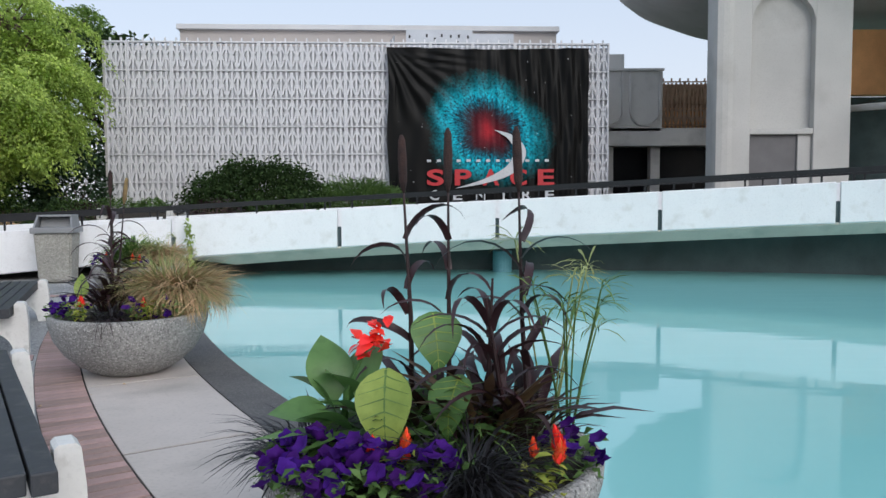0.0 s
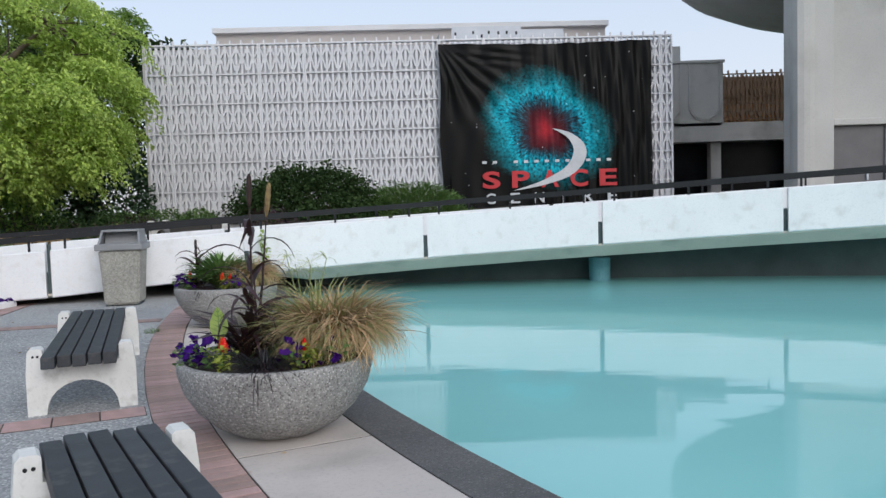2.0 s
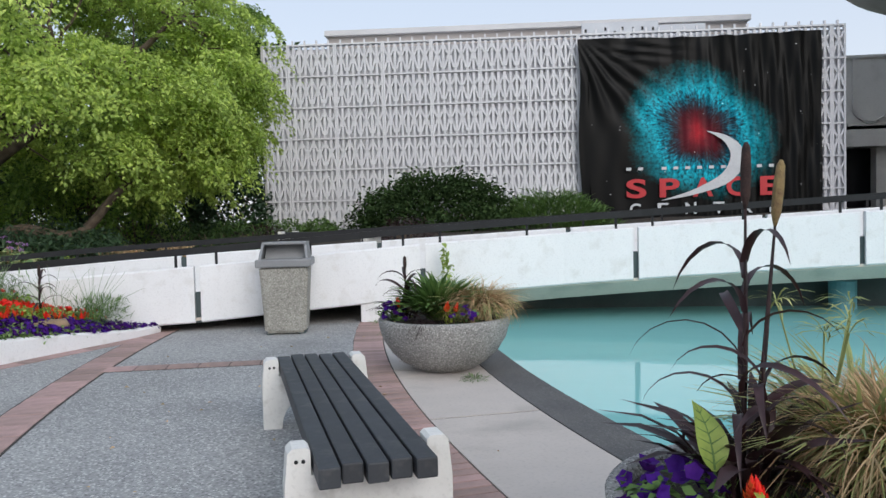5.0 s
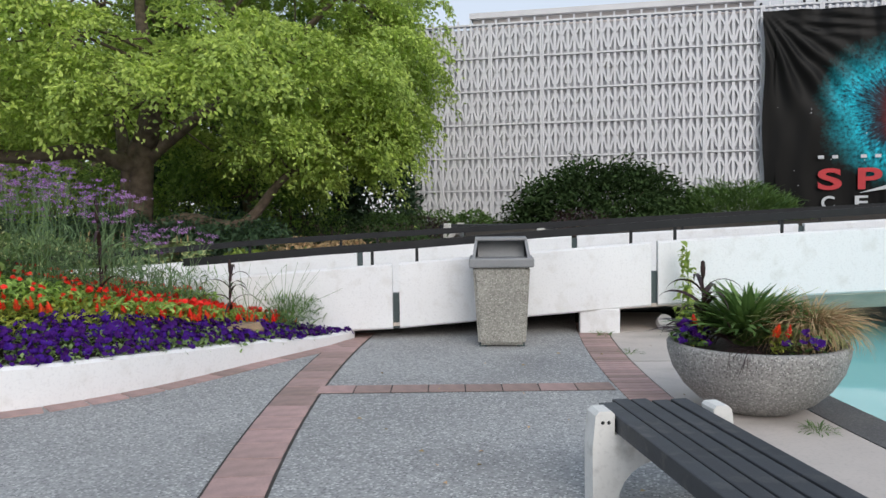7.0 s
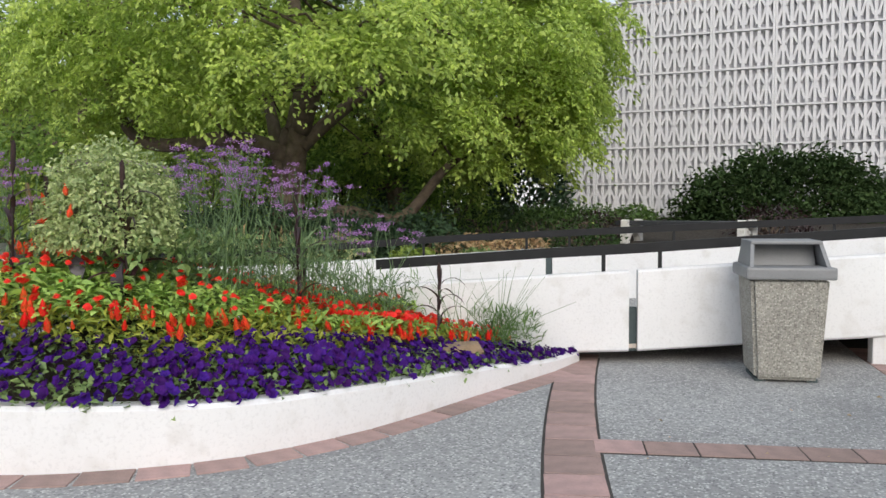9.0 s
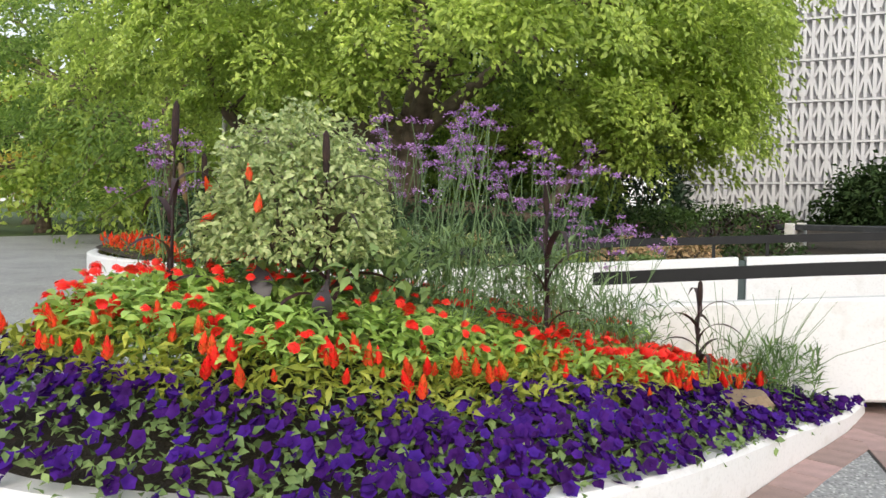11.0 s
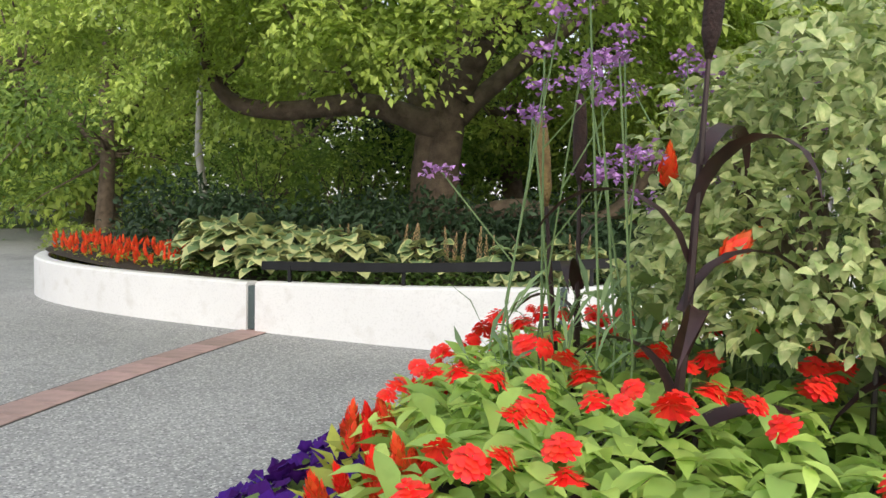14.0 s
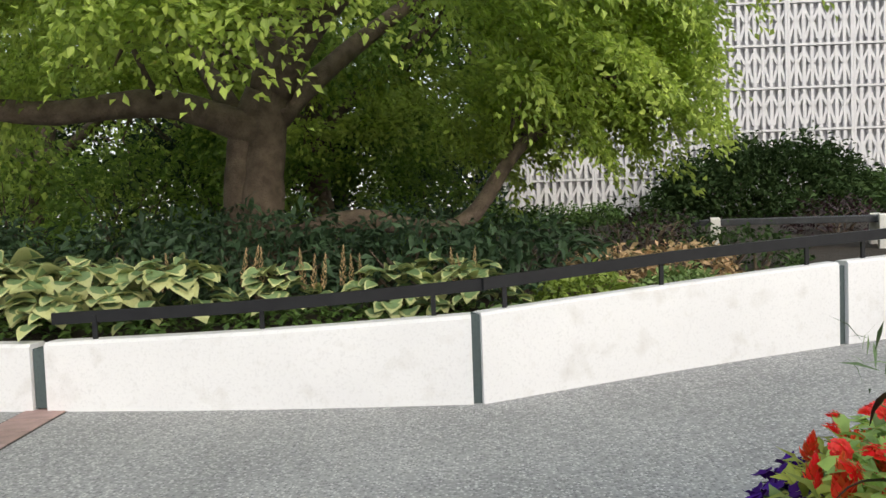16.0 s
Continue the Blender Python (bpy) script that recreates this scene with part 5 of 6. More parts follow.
# ---- tall plants ----
def verbena(c, n, spread, h0, h1, lean=0.25):
    t = thing("verbena_clump", pose(*c), "tall thin verbena stems with lilac flower clusters", "flowers", "verbena in the bed")
    heads = []
    for k in range(n):
        a, r = RNG.uniform(0, 6.28), spread * math.sqrt(RNG.uniform())
        x, y = r * math.cos(a), r * math.sin(a)
        h = RNG.uniform(0.45 * h0 + 0.55 * h1, h1)
        top = Vector((x + RNG.normal(0, lean * 0.5) + 0.25 * x, y + RNG.normal(0, lean * 0.5) + 0.25 * y, h))
        pts = [Vector((x * 0.6, y * 0.6, 0)), Vector((x, y, h * 0.55)), top]
        bm = tube(bmesh.new(), pts, [0.0035, 0.003, 0.002], 4)
        heads.append(top)
        for _ in range(1):
            m = pts[1].lerp(top, RNG.uniform(0.2, 0.7))
            e = m + Vector((RNG.normal(0, 0.07), RNG.normal(0, 0.07), RNG.uniform(0.1, 0.22)))
            tube(bm, [m, e], [0.002, 0.0015], 3)
            heads.append(e)
        part("stem", bm, STEM, t)
    H = np.repeat(np.array([tuple(p) for p in heads]), 34, 0)
    off = RNG.normal(0, 1, (len(H), 3)) * np.array([0.021, 0.021, 0.008])
    leafy("blossom", [scattered(diamond(0.014, 0.012), H + off, rand(len(H), 0, 6.28), RNG.normal(0.3, 0.4, len(H)), RNG.normal(0, 0.4, len(H)), rand(len(H), 0.7, 1.4))], LILAC, t, "lilac flower clusters")
    m = n * 26
    P = np.column_stack([RNG.normal(0, spread * 0.55, (m, 2)), rand(m, 0.05, h0 * 0.85)])
    leafy("foliage", [scattered(blade(0.11, 0.010, 0.3, segs=2), P, rand(m, 0, 6.28), rand(m, 0.3, 1.2), RNG.normal(0, 0.4, m), rand(m, 0.7, 1.5))], STEM, t)
    return t


verbena((-11.42, 9.98, 0.50), 12, 0.22, 0.85, 1.32)
verbena((-10.35, 10.7, 0.55), 26, 0.34, 0.9, 1.38)
verbena((-9.95, 11.2, 0.50), 27, 0.34, 0.8, 1.28)
verbena((-9.75, 11.9, 0.42), 17, 0.34, 0.5, 0.95)
verbena((-10.75, 11.2, 0.55), 24, 0.32, 0.9, 1.3)
verbena((-11.1, 10.6, 0.55), 18, 0.3, 0.8, 1.25)


def variegated(c):
    t = shrub("variegated_shrub", c, (0.48, 0.48, 0.70), 8200, blade(0.052, 0.021, 0.5, segs=4), VARIEG, "rounded shrub of cream-edged green leaves in the bed")
    P = np.array([(-0.28, -0.38, 0.16), (0.16, -0.5, 0.22), (0.05, -0.42, 0.36), (-0.4, -0.2, 0.3)])
    leafy("blossom", [scattered(plume(0.07, 0.02, 5), P, rand(4, 0, 6), RNG.normal(0, 0.4, 4), RNG.normal(0, 0.4, 4), rand(4, 0.8, 1.1))], ORANGE, t, "single hanging orange blossoms")
    return t


variegated((-10.89, 10.25, 1.18))


def greenery(c, r, h, n, mat, label, leaf=None, name="feathery_foliage"):
    t = thing(name, pose(*c), label, "foliage")
    P = np.column_stack([np.clip(RNG.normal(0, 1, (n, 2)), -1.5, 1.5) * r * 0.5, rand(n, 0.0, h)])
    leafy("foliage", [scattered(leaf or blade(0.14, 0.012, 0.3, segs=2), P, rand(n, 0, 6.28), rand(n, 0.2, 1.3), RNG.normal(0, 0.5, n), rand(n, 0.6, 1.4))], mat, t)
    return t


greenery((-10.85, 10.45, 0.6), 0.7, 0.65, 1300, PLEAF, "dense green foliage under the shrub", blade(0.10, 0.04, 0.4, segs=2))
greenery((-10.2, 11.15, 0.6), 0.6, 0.6, 1000, STEM, "feathery grey-green foliage among tall stems")
greenery((-9.9, 12.1, 0.42), 0.5, 0.4, 520, STEM, "feathery grey-green foliage among tall stems")
greenery((-8.85, 12.75, 0.2), 0.36, 0.28, 520, FERN, "wispy green plant at the bed's narrow end")
greenery((-11.2, 11.3, 0.5), 0.4, 0.35, 900, PLEAF, "dense green foliage behind the flowers", blade(0.10, 0.04, 0.4, segs=2))
greenery((-10.6, 12.2, 0.45), 0.6, 0.5, 800, STEM, "feathery grey-green foliage behind the flowers")


def wisps(c, n, h, r):
    t = thing("dry_plant", pose(*c), "thin dry stems leaning from the bed's end", "stems")
    for _ in range(n):
        e = Vector((RNG.normal(0, r), RNG.normal(0, r), h * RNG.uniform(0.5, 1)))
        bm = tube(bmesh.new(), [(RNG.normal(0, 0.06), RNG.normal(0, 0.06), 0), e * 0.55 + Vector((0, 0, 0.06)), e], [0.003, 0.0025, 0.0015], 3)
        part("stem", bm, STEM, t)


wisps((-8.85, 12.6, 0.2), 22, 0.75, 0.28)
wisps((-9.1, 12.2, 0.3), 14, 0.7, 0.25)


def millet(c, h, n, spike=0.2, heads=1, lean=(0.0, 0.0), turn=0.0, reach=0.42):
    """Purple millet: stalks, long arching leaves, and a furry spike on each stalk."""
    t = thing("millet_plant", pose(*c, 0, 0, turn), "dark purple ornamental millet with arching leaves and seed spikes", "plant", "millet plants")
    for s in range(heads):
        ox, oy = 0.05 * s, 0.03 * s * (-1) ** s
        top = Vector((ox + lean[0] * h + 0.05 * s, oy + lean[1] * h, h * (1 - 0.06 * s)))
        base = Vector((ox * 0.4, oy * 0.4, 0))
        part("stalk", tube(bmesh.new(), [base, base.lerp(top, 0.5) + Vector((0.01, 0, 0)), top], [0.013, 0.009, 0.004], 6), MILLET, t)
        d = (top - base).normalized()
        if spike:
            bm = bmesh.new()
            tube(bm, [top - d * 0.02, top + d * spike * 0.12, top + d * spike * 0.55, top + d * spike * 0.9, top + d * spike], [0.005, 0.016, 0.018, 0.014, 0.005], 10)
            part("seed_spike", bm, SPIKE if s % 2 == 0 else SPIKEY, t, "furry seed spike", smooth=True)
    m = n
    zz = np.linspace(0.12, 0.80, m) * h
    P = np.column_stack([lean[0] * zz, lean[1] * zz, zz])
    yaw = np.arange(m) * 2.3 + RNG.normal(0, 0.3, m)
    for k in range(m):
        L = RNG.uniform(0.75, 1.15) * reach
        part_leaf = leafy("leaf", [scattered(arch(L * 1.2, 0.034, RNG.uniform(55, 75), RNG.uniform(-95, -50), 8), P[k:k + 1], yaw[k:k + 1], np.array([RNG.normal(0, 0.1)]), np.array([RNG.normal(0, 0.25)]), np.array([1.0]))], MILLET, t)
    return t


millet((-11.26, 9.72, 0.72), 0.98, 9, 0.2, 1, (0.06, 0.0), 20, 0.32)
millet((-10.58, 10.05, 0.75), 0.82, 8, 0.2, 1, (0.0, 0.0), 60)
millet((-9.82, 10.95, 0.6), 0.80, 8, 0.2, 1, (0.0, 0.02), 130)
millet((-9.25, 12.2, 0.38), 0.45, 8, 0.14, 1, (0.0, 0.0), 200, 0.34)
millet((-11.5, 10.3, 0.6), 0.9, 7, 0.2, 2, (0.05, 0.0), 250, 0.26)
millet((-11.75, 10.9, 0.55), 0.55, 7, 0, 1, (0.0, 0.05), 310, 0.24)


def ear_leaf(c, yaw, pitch, size, mat=EAR, label="large matt black elephant-ear leaf"):
    t = thing("elephant_ear_plant", pose(*c), label, "plant")
    part("stalk", tube(bmesh.new(), [(0, 0, -0.35), (0, 0, 0)], [0.008, 0.005], 6), mat, t)
    leafy("leaf", [scattered(blade(0.34, 0.15, 0.5, 0.25, 8, belly=0.3), np.zeros((1, 3)), np.array([yaw]), np.array([pitch]), np.array([0.3]), np.array([size]))], mat, t)


ear_leaf((-11.2, 9.72, 1.08), 2.2, -0.9, 0.75)
ear_leaf((-10.5, 9.95, 1.1), 3.4, -1.0, 0.75)
ear_leaf((-10.9, 9.95, 1.15), 4.0, -0.6, 0.7)
rock = bmesh.new()
bmesh.ops.create_icosphere(rock, subdivisions=3, radius=1.0)
for v in rock.verts:
    v.co *= 1 + 0.25 * noise.noise(v.co * 1.5)
    v.co = Vector((v.co.x * 0.24, v.co.y * 0.13, max(-0.05, min(0.07, v.co.z * 0.11))))
rk = tagged(part("rock", rock, ROCK), "flat tan rock lying on the bed's soil", "rock")
rk.matrix_world = pose(-8.95, 11.95, 0.27, 0, 0, 65)
rock = bmesh.new()
bmesh.ops.create_icosphere(rock, subdivisions=2, radius=0.11)
for v in rock.verts:
    v.co *= 1 + 0.3 * noise.noise(v.co * 9)
rk = tagged(part("rock", rock, GREYC), "small grey stone under the parapet", "rock")
rk.matrix_world = pose(-4.85, 14.5, 0.08)


# ---- planting in the bowls ----
def at(b, dx, dy, z=0.46):
    return (BOWLS[b][0] + dx, BOWLS[b][1] + dy, z)


def fountain_grass(c, n, length, mat1=TAN, mat2=TANG):
    t = thing("fountain_grass", pose(*c), "arching tuft of tan fountain grass spilling over the rim", "ornamental grass", "bowl grasses")
    for mat, m, l0 in ((mat1, n, 1.0), (mat2, n // 2, 0.85)):
        ch = []
        for k in range(7):
            q = m // 7
            a = rand(q, 0, 6.28)
            P = np.column_stack([0.08 * np.cos(a), 0.08 * np.sin(a), np.zeros(q)]) * rand(q)[:, None]
            ch.append(scattered(arch(length * l0 * (0.75 + 0.06 * k), 0.009, 89 - 3 * k, 15 - 24 * (k % 5) - 8 * k, 7), P, a - np.pi / 2 + RNG.normal(0, 0.35, q), RNG.normal(0, 0.12, q), RNG.normal(0, 0.25, q), rand(q, 0.7, 1.12)))
        tagged(leafy("foliage", ch, mat, t), kind="stuff")
    return t


def tuft(c, n, length, mat, label, name="grass_tuft", width=0.007, droop=0.9, lo=0.4):
    t = thing(name, pose(*c), label, "ornamental grass")
    a = rand(n, 0, 6.28)
    P = np.column_stack([0.10 * np.cos(a), 0.10 * np.sin(a), np.zeros(n)]) * rand(n)[:, None]
    leafy("foliage", [scattered(blade(length, width, droop, 0.3, 4, belly=0.3), P, a - np.pi / 2 + RNG.normal(0, 0.4, n), rand(n, lo, 1.4), RNG.normal(0, 0.3, n), rand(n, 0.5, 1.2))], mat, t)
    return t


def bowl_petunias(c, n, r):
    t = thing("petunia_plant", pose(*c), "violet petunias over the planter's rim", "flowers", "bowl petunias")
    a, q = rand(n, 0, 6.28), r * np.sqrt(rand(n))
    P = np.column_stack([q * np.cos(a), q * np.sin(a), 0.10 + 0.10 * rand(n) - 0.25 * (q / r) ** 2 * 0.3])
    leafy("blossom", [scattered(petunia(), P, rand(n, 0, 6.28), RNG.normal(0.4, 0.5, n), RNG.normal(0, 0.5, n), rand(n, 0.8, 1.15))], PURPLE, t, "deep violet petals")
    m = n * 4
    a, q = rand(m, 0, 6.28), r * np.sqrt(rand(m))
    P = np.column_stack([q * np.cos(a), q * np.sin(a), 0.0 + 0.12 * rand(m)])
    leafy("foliage", [scattered(blade(0.055, 0.028, 0.4, segs=2), P, rand(m, 0, 6.28), rand(m, 0, 1), RNG.normal(0, 0.4, m), rand(m, 0.7, 1.2))], FERN, t)


def bowl_celosia(c, n=3, s=0.8):
    t = thing("celosia_plant", pose(*c), "orange-red celosia plume over yellow-green leaves", "flowers", "bowl celosias")
    for k in range(n):
        x, y = RNG.normal(0, 0.03, 2)
        leafy("plume", [scattered(plume(0.10, 0.032, k), np.array([(x, y, 0.15 * s)]), rand(1, 0, 6), RNG.normal(0, 0.15, 1), RNG.normal(0, 0.15, 1), rand(1, 0.75, 1.2) * s)], ORANGE if k else RED, t)
    m = 46
    P = np.column_stack([RNG.normal(0, 0.035, (m, 2)), 0.18 * s * rand(m)])
    leafy("foliage", [scattered(blade(0.085, 0.032, 0.5, segs=3), P, rand(m, 0, 6.28), rand(m, 0.1, 0.9), RNG.normal(0, 0.3, m), rand(m, 0.7, 1.2) * s)], CLEAF, t)


def papyrus(c, n, h, mat=TANG):
    t = thing("papyrus_plant", pose(*c), "thin papyrus stems with spoked leaf heads", "plant")
    for k in range(n):
        a = RNG.uniform(0, 6.28)
        top = Vector((0.14 * math.cos(a), 0.14 * math.sin(a), h * RNG.uniform(0.7, 1)))
        part("stem", tube(bmesh.new(), [(0, 0, 0), top * 0.5 + Vector((0, 0, 0.03)), top], [0.004, 0.0035, 0.003], 5), mat, t)
        m = 15
        leafy("leaf_head", [scattered(blade(0.16, 0.008, 0.6, 0.2, 3, belly=0.3), np.repeat(np.array([tuple(top)]), m, 0), rand(m, 0, 6.28), rand(m, -0.1, 0.9), RNG.normal(0, 0.3, m), rand(m, 0.7, 1.1))], mat, t)


def canna(c):
    t = thing("canna_plant", pose(*c), "canna with broad green leaves and a red-orange flower", "plant")
    part("stalk", tube(bmesh.new(), [(0, 0, 0), (0.02, 0, 0.25), (0.10, 0.0, 0.42)], [0.016, 0.012, 0.006], 7), CANNA, t)
    for x, y, z, yaw, pit, L, W in ((-0.03, 0, 0.20, 0.5, 1.25, 0.30, 0.12), (-0.02, -0.06, 0.16, 1.55, 0.25, 0.27, 0.09), (0.0, -0.03, 0.14, 0.9, 0.75, 0.30, 0.12), (0.05, -0.08, 0.12, 1.9, 0.55, 0.24, 0.09), (0.06, 0, 0.22, -0.5, 1.1, 0.28, 0.10), (0.14, -0.02, 0.14, -1.2, 0.7, 0.26, 0.10), (0.02, 0.05, 0.2, 2.9, 0.9, 0.25, 0.10)):
        leafy("leaf", [scattered(blade(L, W * 1.45, 0.35, 0.25, 12, belly=0.46), np.array([(x, y, z)]), np.array([yaw]), np.array([pit]), np.array([RNG.normal(0, 0.3)]), np.array([1.0]))], CANNA, t)
    m = 34
    P = np.column_stack([RNG.normal(0.12, 0.028, m), RNG.normal(0, 0.028, m), RNG.normal(0.43, 0.024, m)])
    leafy("blossom", [scattered(blade(0.075, 0.045, 0.5, 0.2, 3), P, rand(m, 0, 6.28), rand(m, -0.2, 1.1), RNG.normal(0, 0.5, m), rand(m, 0.7, 1.2))], RED, t, "red-orange petals")


def broad_leaf(c, yaw, pitch, L, W, label, mat=LIME):
    """One large heart-shaped leaf on its stalk, with raised veins."""
    t = thing("elephant_ear_plant", pose(*c), label, "plant")
    part("stalk", tube(bmesh.new(), [(0, 0, -0.34), (0.01, 0.01, -0.15), (0, 0, 0)], [0.009, 0.007, 0.004], 6), CANNA, t)
    droop, fold, belly = 0.4, 0.22, 0.62
    place = (np.zeros((1, 3)), np.array([yaw]), np.array([pitch]), np.array([0.1]), np.array([1.0]))
    leaf = leafy("leaf", [scattered(blade(L, W, droop, fold, 12, belly=belly), *place)], mat, t)

    def on_leaf(u, side):
        w = W * 0.5 * math.sin(math.pi * min(1, u ** (0.4 / belly))) * side
        return Vector((w, L * u * (1 - 0.35 * droop * u), -droop * L * 0.6 * u * u + 0.05 * L * math.sin(math.pi * u) + fold * abs(w) + 0.0015))

    P, F = [], []
    for a, b, r in [((0.02, 0), (0.97, 0), 0.004)] + [((u, 0), (min(0.97, u + 0.10), 0.9 * q), 0.0022) for u in (0.08, 0.2, 0.33, 0.47, 0.62, 0.77) for q in (-1, 1)]:
        run = [on_leaf(a[0] + (b[0] - a[0]) * k / 5, a[1] + (b[1] - a[1]) * k / 5) for k in range(6)]
        for k, p in enumerate(run):
            d = (run[min(k + 1, 5)] - run[max(k - 1, 0)]).normalized().cross(Vector((0, 0, 1))) * r * (1.1 - k / 6)
            P += [tuple(p - d), tuple(p + d)]
            if k:
                n = len(P)
                F.append((n - 4, n - 3, n - 1, n - 2))
    leafy("vein", [scattered((np.array(P), F), *place)], FERN if mat is LIME else LIME, leaf)


# bowl with the fountain grass, beside the nearer bench
millet(at("A", -0.17, 0.02), 0.98, 13, 0.2, 2, (0.03, 0), 30, 0.42)
fountain_grass(at("A", 0.38, 0.08), 2600, 0.66)
bowl_petunias(at("A", -0.42, -0.18), 30, 0.16)
bowl_petunias(at("A", 0.20, -0.42), 7, 0.10)
bowl_petunias(at("A", 0.42, -0.30), 8, 0.10)
bowl_celosia(at("A", -0.22, -0.40), 2)
bowl_celosia(at("A", 0.28, -0.40), 2)
tuft(at("A", 0.02, -0.40), 330, 0.22, MONDO, "tuft of near-black grass in the planter", "black_grass_tuft")
tuft(at("A", 0.05, -0.52, 0.49), 70, 0.20, MILLET, "dry reddish grass hanging over the rim", "hanging_grass", 0.005, 2.0, -0.3)
broad_leaf(at("A", -0.30, -0.2, 0.62), 0.3, 1.25, 0.26, 0.11, "upright lime leaf with dark veins in the planter")
papyrus(at("A", 0.16, 0.25), 5, 0.66)
tuft(at("A", 0.26, 0.14), 760, 0.62, TANG, "bushy yellow-green grass in the planter", "grass_tuft", 0.010, 0.6, 0.75)
tuft(at("A", -0.17, 0.0), 60, 0.52, MILLET, "upright dark purple millet leaves", "millet_foliage", 0.05, 0.7, 0.9)
millet(at("A", -0.12, -0.06), 0.5, 12, 0, 1, (0.05, 0), 70, 0.34)
tuft(at("A", -0.05, 0.15), 160, 0.34, FERN, "green grass in the planter")
# bowl with the fern, before the parapet
millet(at("B", -0.36, 0.0), 0.48, 14, 0.12, 1, (0, 0), 100, 0.40)
fountain_grass(at("B", 0.34, 0.0), 1500, 0.54)
tuft(at("B", -0.05, 0.0), 650, 0.54, FERN, "bushy green fern in the planter", "fern", 0.032, 0.5, 0.6)
tuft(at("B", 0.16, 0.12), 340, 0.52, TANG, "pale green grass in the planter", "grass_tuft", 0.012, 0.7, 0.6)
bowl_petunias(at("B", -0.46, -0.2), 22, 0.13)
bowl_petunias(at("B", 0.25, -0.42), 8, 0.14)
bowl_celosia(at("B", 0.12, -0.40), 2)
bowl_celosia(at("B", -0.38, -0.1), 1)
tuft(at("B", -0.36, 0.0), 40, 0.36, MILLET, "upright dark purple millet leaves", "millet_foliage", 0.04, 1.0, 0.7)
tuft(at("B", -0.12, -0.46, 0.49), 130, 0.18, MILLET, "dry reddish grass hanging over the rim", "hanging_grass", 0.005, 1.8, -0.2)
# bowl with the canna, at the start of the walk
canna(at("C", -0.33, -0.02))
millet(at("C", -0.08, 0.18), 0.98, 8, 0.2, 1, (-0.03, 0), 10, 0.28)
millet(at("C", 0.06, 0.12), 0.98, 7, 0.22, 1, (0.0, 0), 80, 0.27)
millet(at("C", 0.36, 0.04), 0.98, 11, 0.22, 1, (0.05, 0), 150, 0.33)
millet(at("C", 0.30, -0.05), 0.60, 9, 0.0, 1, (0.25, 0), 220, 0.32)
for dx, dy, n, r in ((-0.42, -0.30, 44, 0.16), (-0.22, -0.42, 46, 0.16), (-0.02, -0.32, 12, 0.12), (0.47, -0.2, 14, 0.11), (-0.36, -0.44, 16, 0.12), (-0.05, -0.46, 16, 0.11)):
    bowl_petunias(at("C", dx, dy), n, r)
bowl_celosia(at("C", 0.36, -0.36), 3, 0.75)
bowl_celosia(at("C", -0.14, -0.36), 2, 0.75)
tuft(at("C", -0.44, -0.06), 420, 0.32, MONDO, "tuft of near-black grass in the planter", "black_grass_tuft")
tuft(at("C", 0.12, -0.36), 600, 0.33, MONDO, "tuft of near-black grass in the planter", "black_grass_tuft")
broad_leaf(at("C", -0.15, -0.24, 0.84), 3.1, -1.1, 0.33, 0.19, "large lime leaf with dark veins hanging in the planter")
broad_leaf(at("C", 0.0, 0.08, 0.98), 3.4, -1.0, 0.26, 0.19, "large green leaf with pale veins in the planter", CANNA)
broad_leaf(at("C", 0.10, -0.08, 0.78), 2.6, -0.9, 0.27, 0.18, "large green leaf in the planter", CANNA)
tuft(at("C", 0.15, 0.0), 320, 0.40, FERN, "green grass in the planter")
tuft(at("C", 0.20, 0.02), 90, 0.46, MILLETB, "brown-green millet leaves in the planter", "millet_foliage", 0.034, 0.6, 1.0)
tuft(at("C", -0.10, 0.0), 60, 0.44, CANNA, "dark green strap leaves in the planter", "strap_leaf_plant", 0.055, 0.7, 0.5)
tuft(at("C", -0.30, -0.12), 44, 0.32, CANNA, "dark green strap leaves in the planter", "strap_leaf_plant", 0.06, 0.8, 0.4)
millet(at("C", 0.18, -0.02), 0.66, 12, 0.0, 1, (0.1, 0), 300, 0.34)
papyrus(at("C", 0.50, 0.05), 8, 0.62, FERN)
papyrus(at("C", 0.44, 0.12), 4, 0.86, TANG)
tuft(at("C", 0.34, 0.0), 40, 0.5, MILLET, "upright dark purple millet leaves", "millet_foliage", 0.04, 0.7, 0.9)
tuft(at("C", 0.02, 0.1), 40, 0.5, MILLET, "upright dark purple millet leaves", "millet_foliage", 0.05, 0.7, 0.9)

# weed against the parapet
weed = thing("climbing_weed", pose(-4.62, 14.12, 0), "tall light green weed growing against the parapet", "weed")
part("stem", tube(bmesh.new(), [(0, 0, 0), (0.02, 0, 0.5), (0, 0, 0.98)], [0.008, 0.006, 0.003], 5), FERN, weed)
m = 130
zz = rand(m, 0.05, 1.0)
P = np.column_stack([RNG.normal(0, 0.06, m) * (1.25 - zz), RNG.normal(0, 0.04, m), zz])
leafy("foliage", [scattered(blade(0.13, 0.06, 0.6, segs=3), P, rand(m, 0, 6.28), RNG.normal(0, 0.5, m), RNG.normal(0, 0.3, m), rand(m, 0.6, 1.2))], LIME, weed)
for x, y, n in ((-5.55, 13.95, 60), (-5.0, 10.35, 90), (-3.95, 10.35, 70), (-5.2, 12.9, 30)):
    tuft((x, y, 0.0), n, 0.10, FERN, "small weeds in the paving joints", "paving_weed", 0.008, 0.8, 0.1)

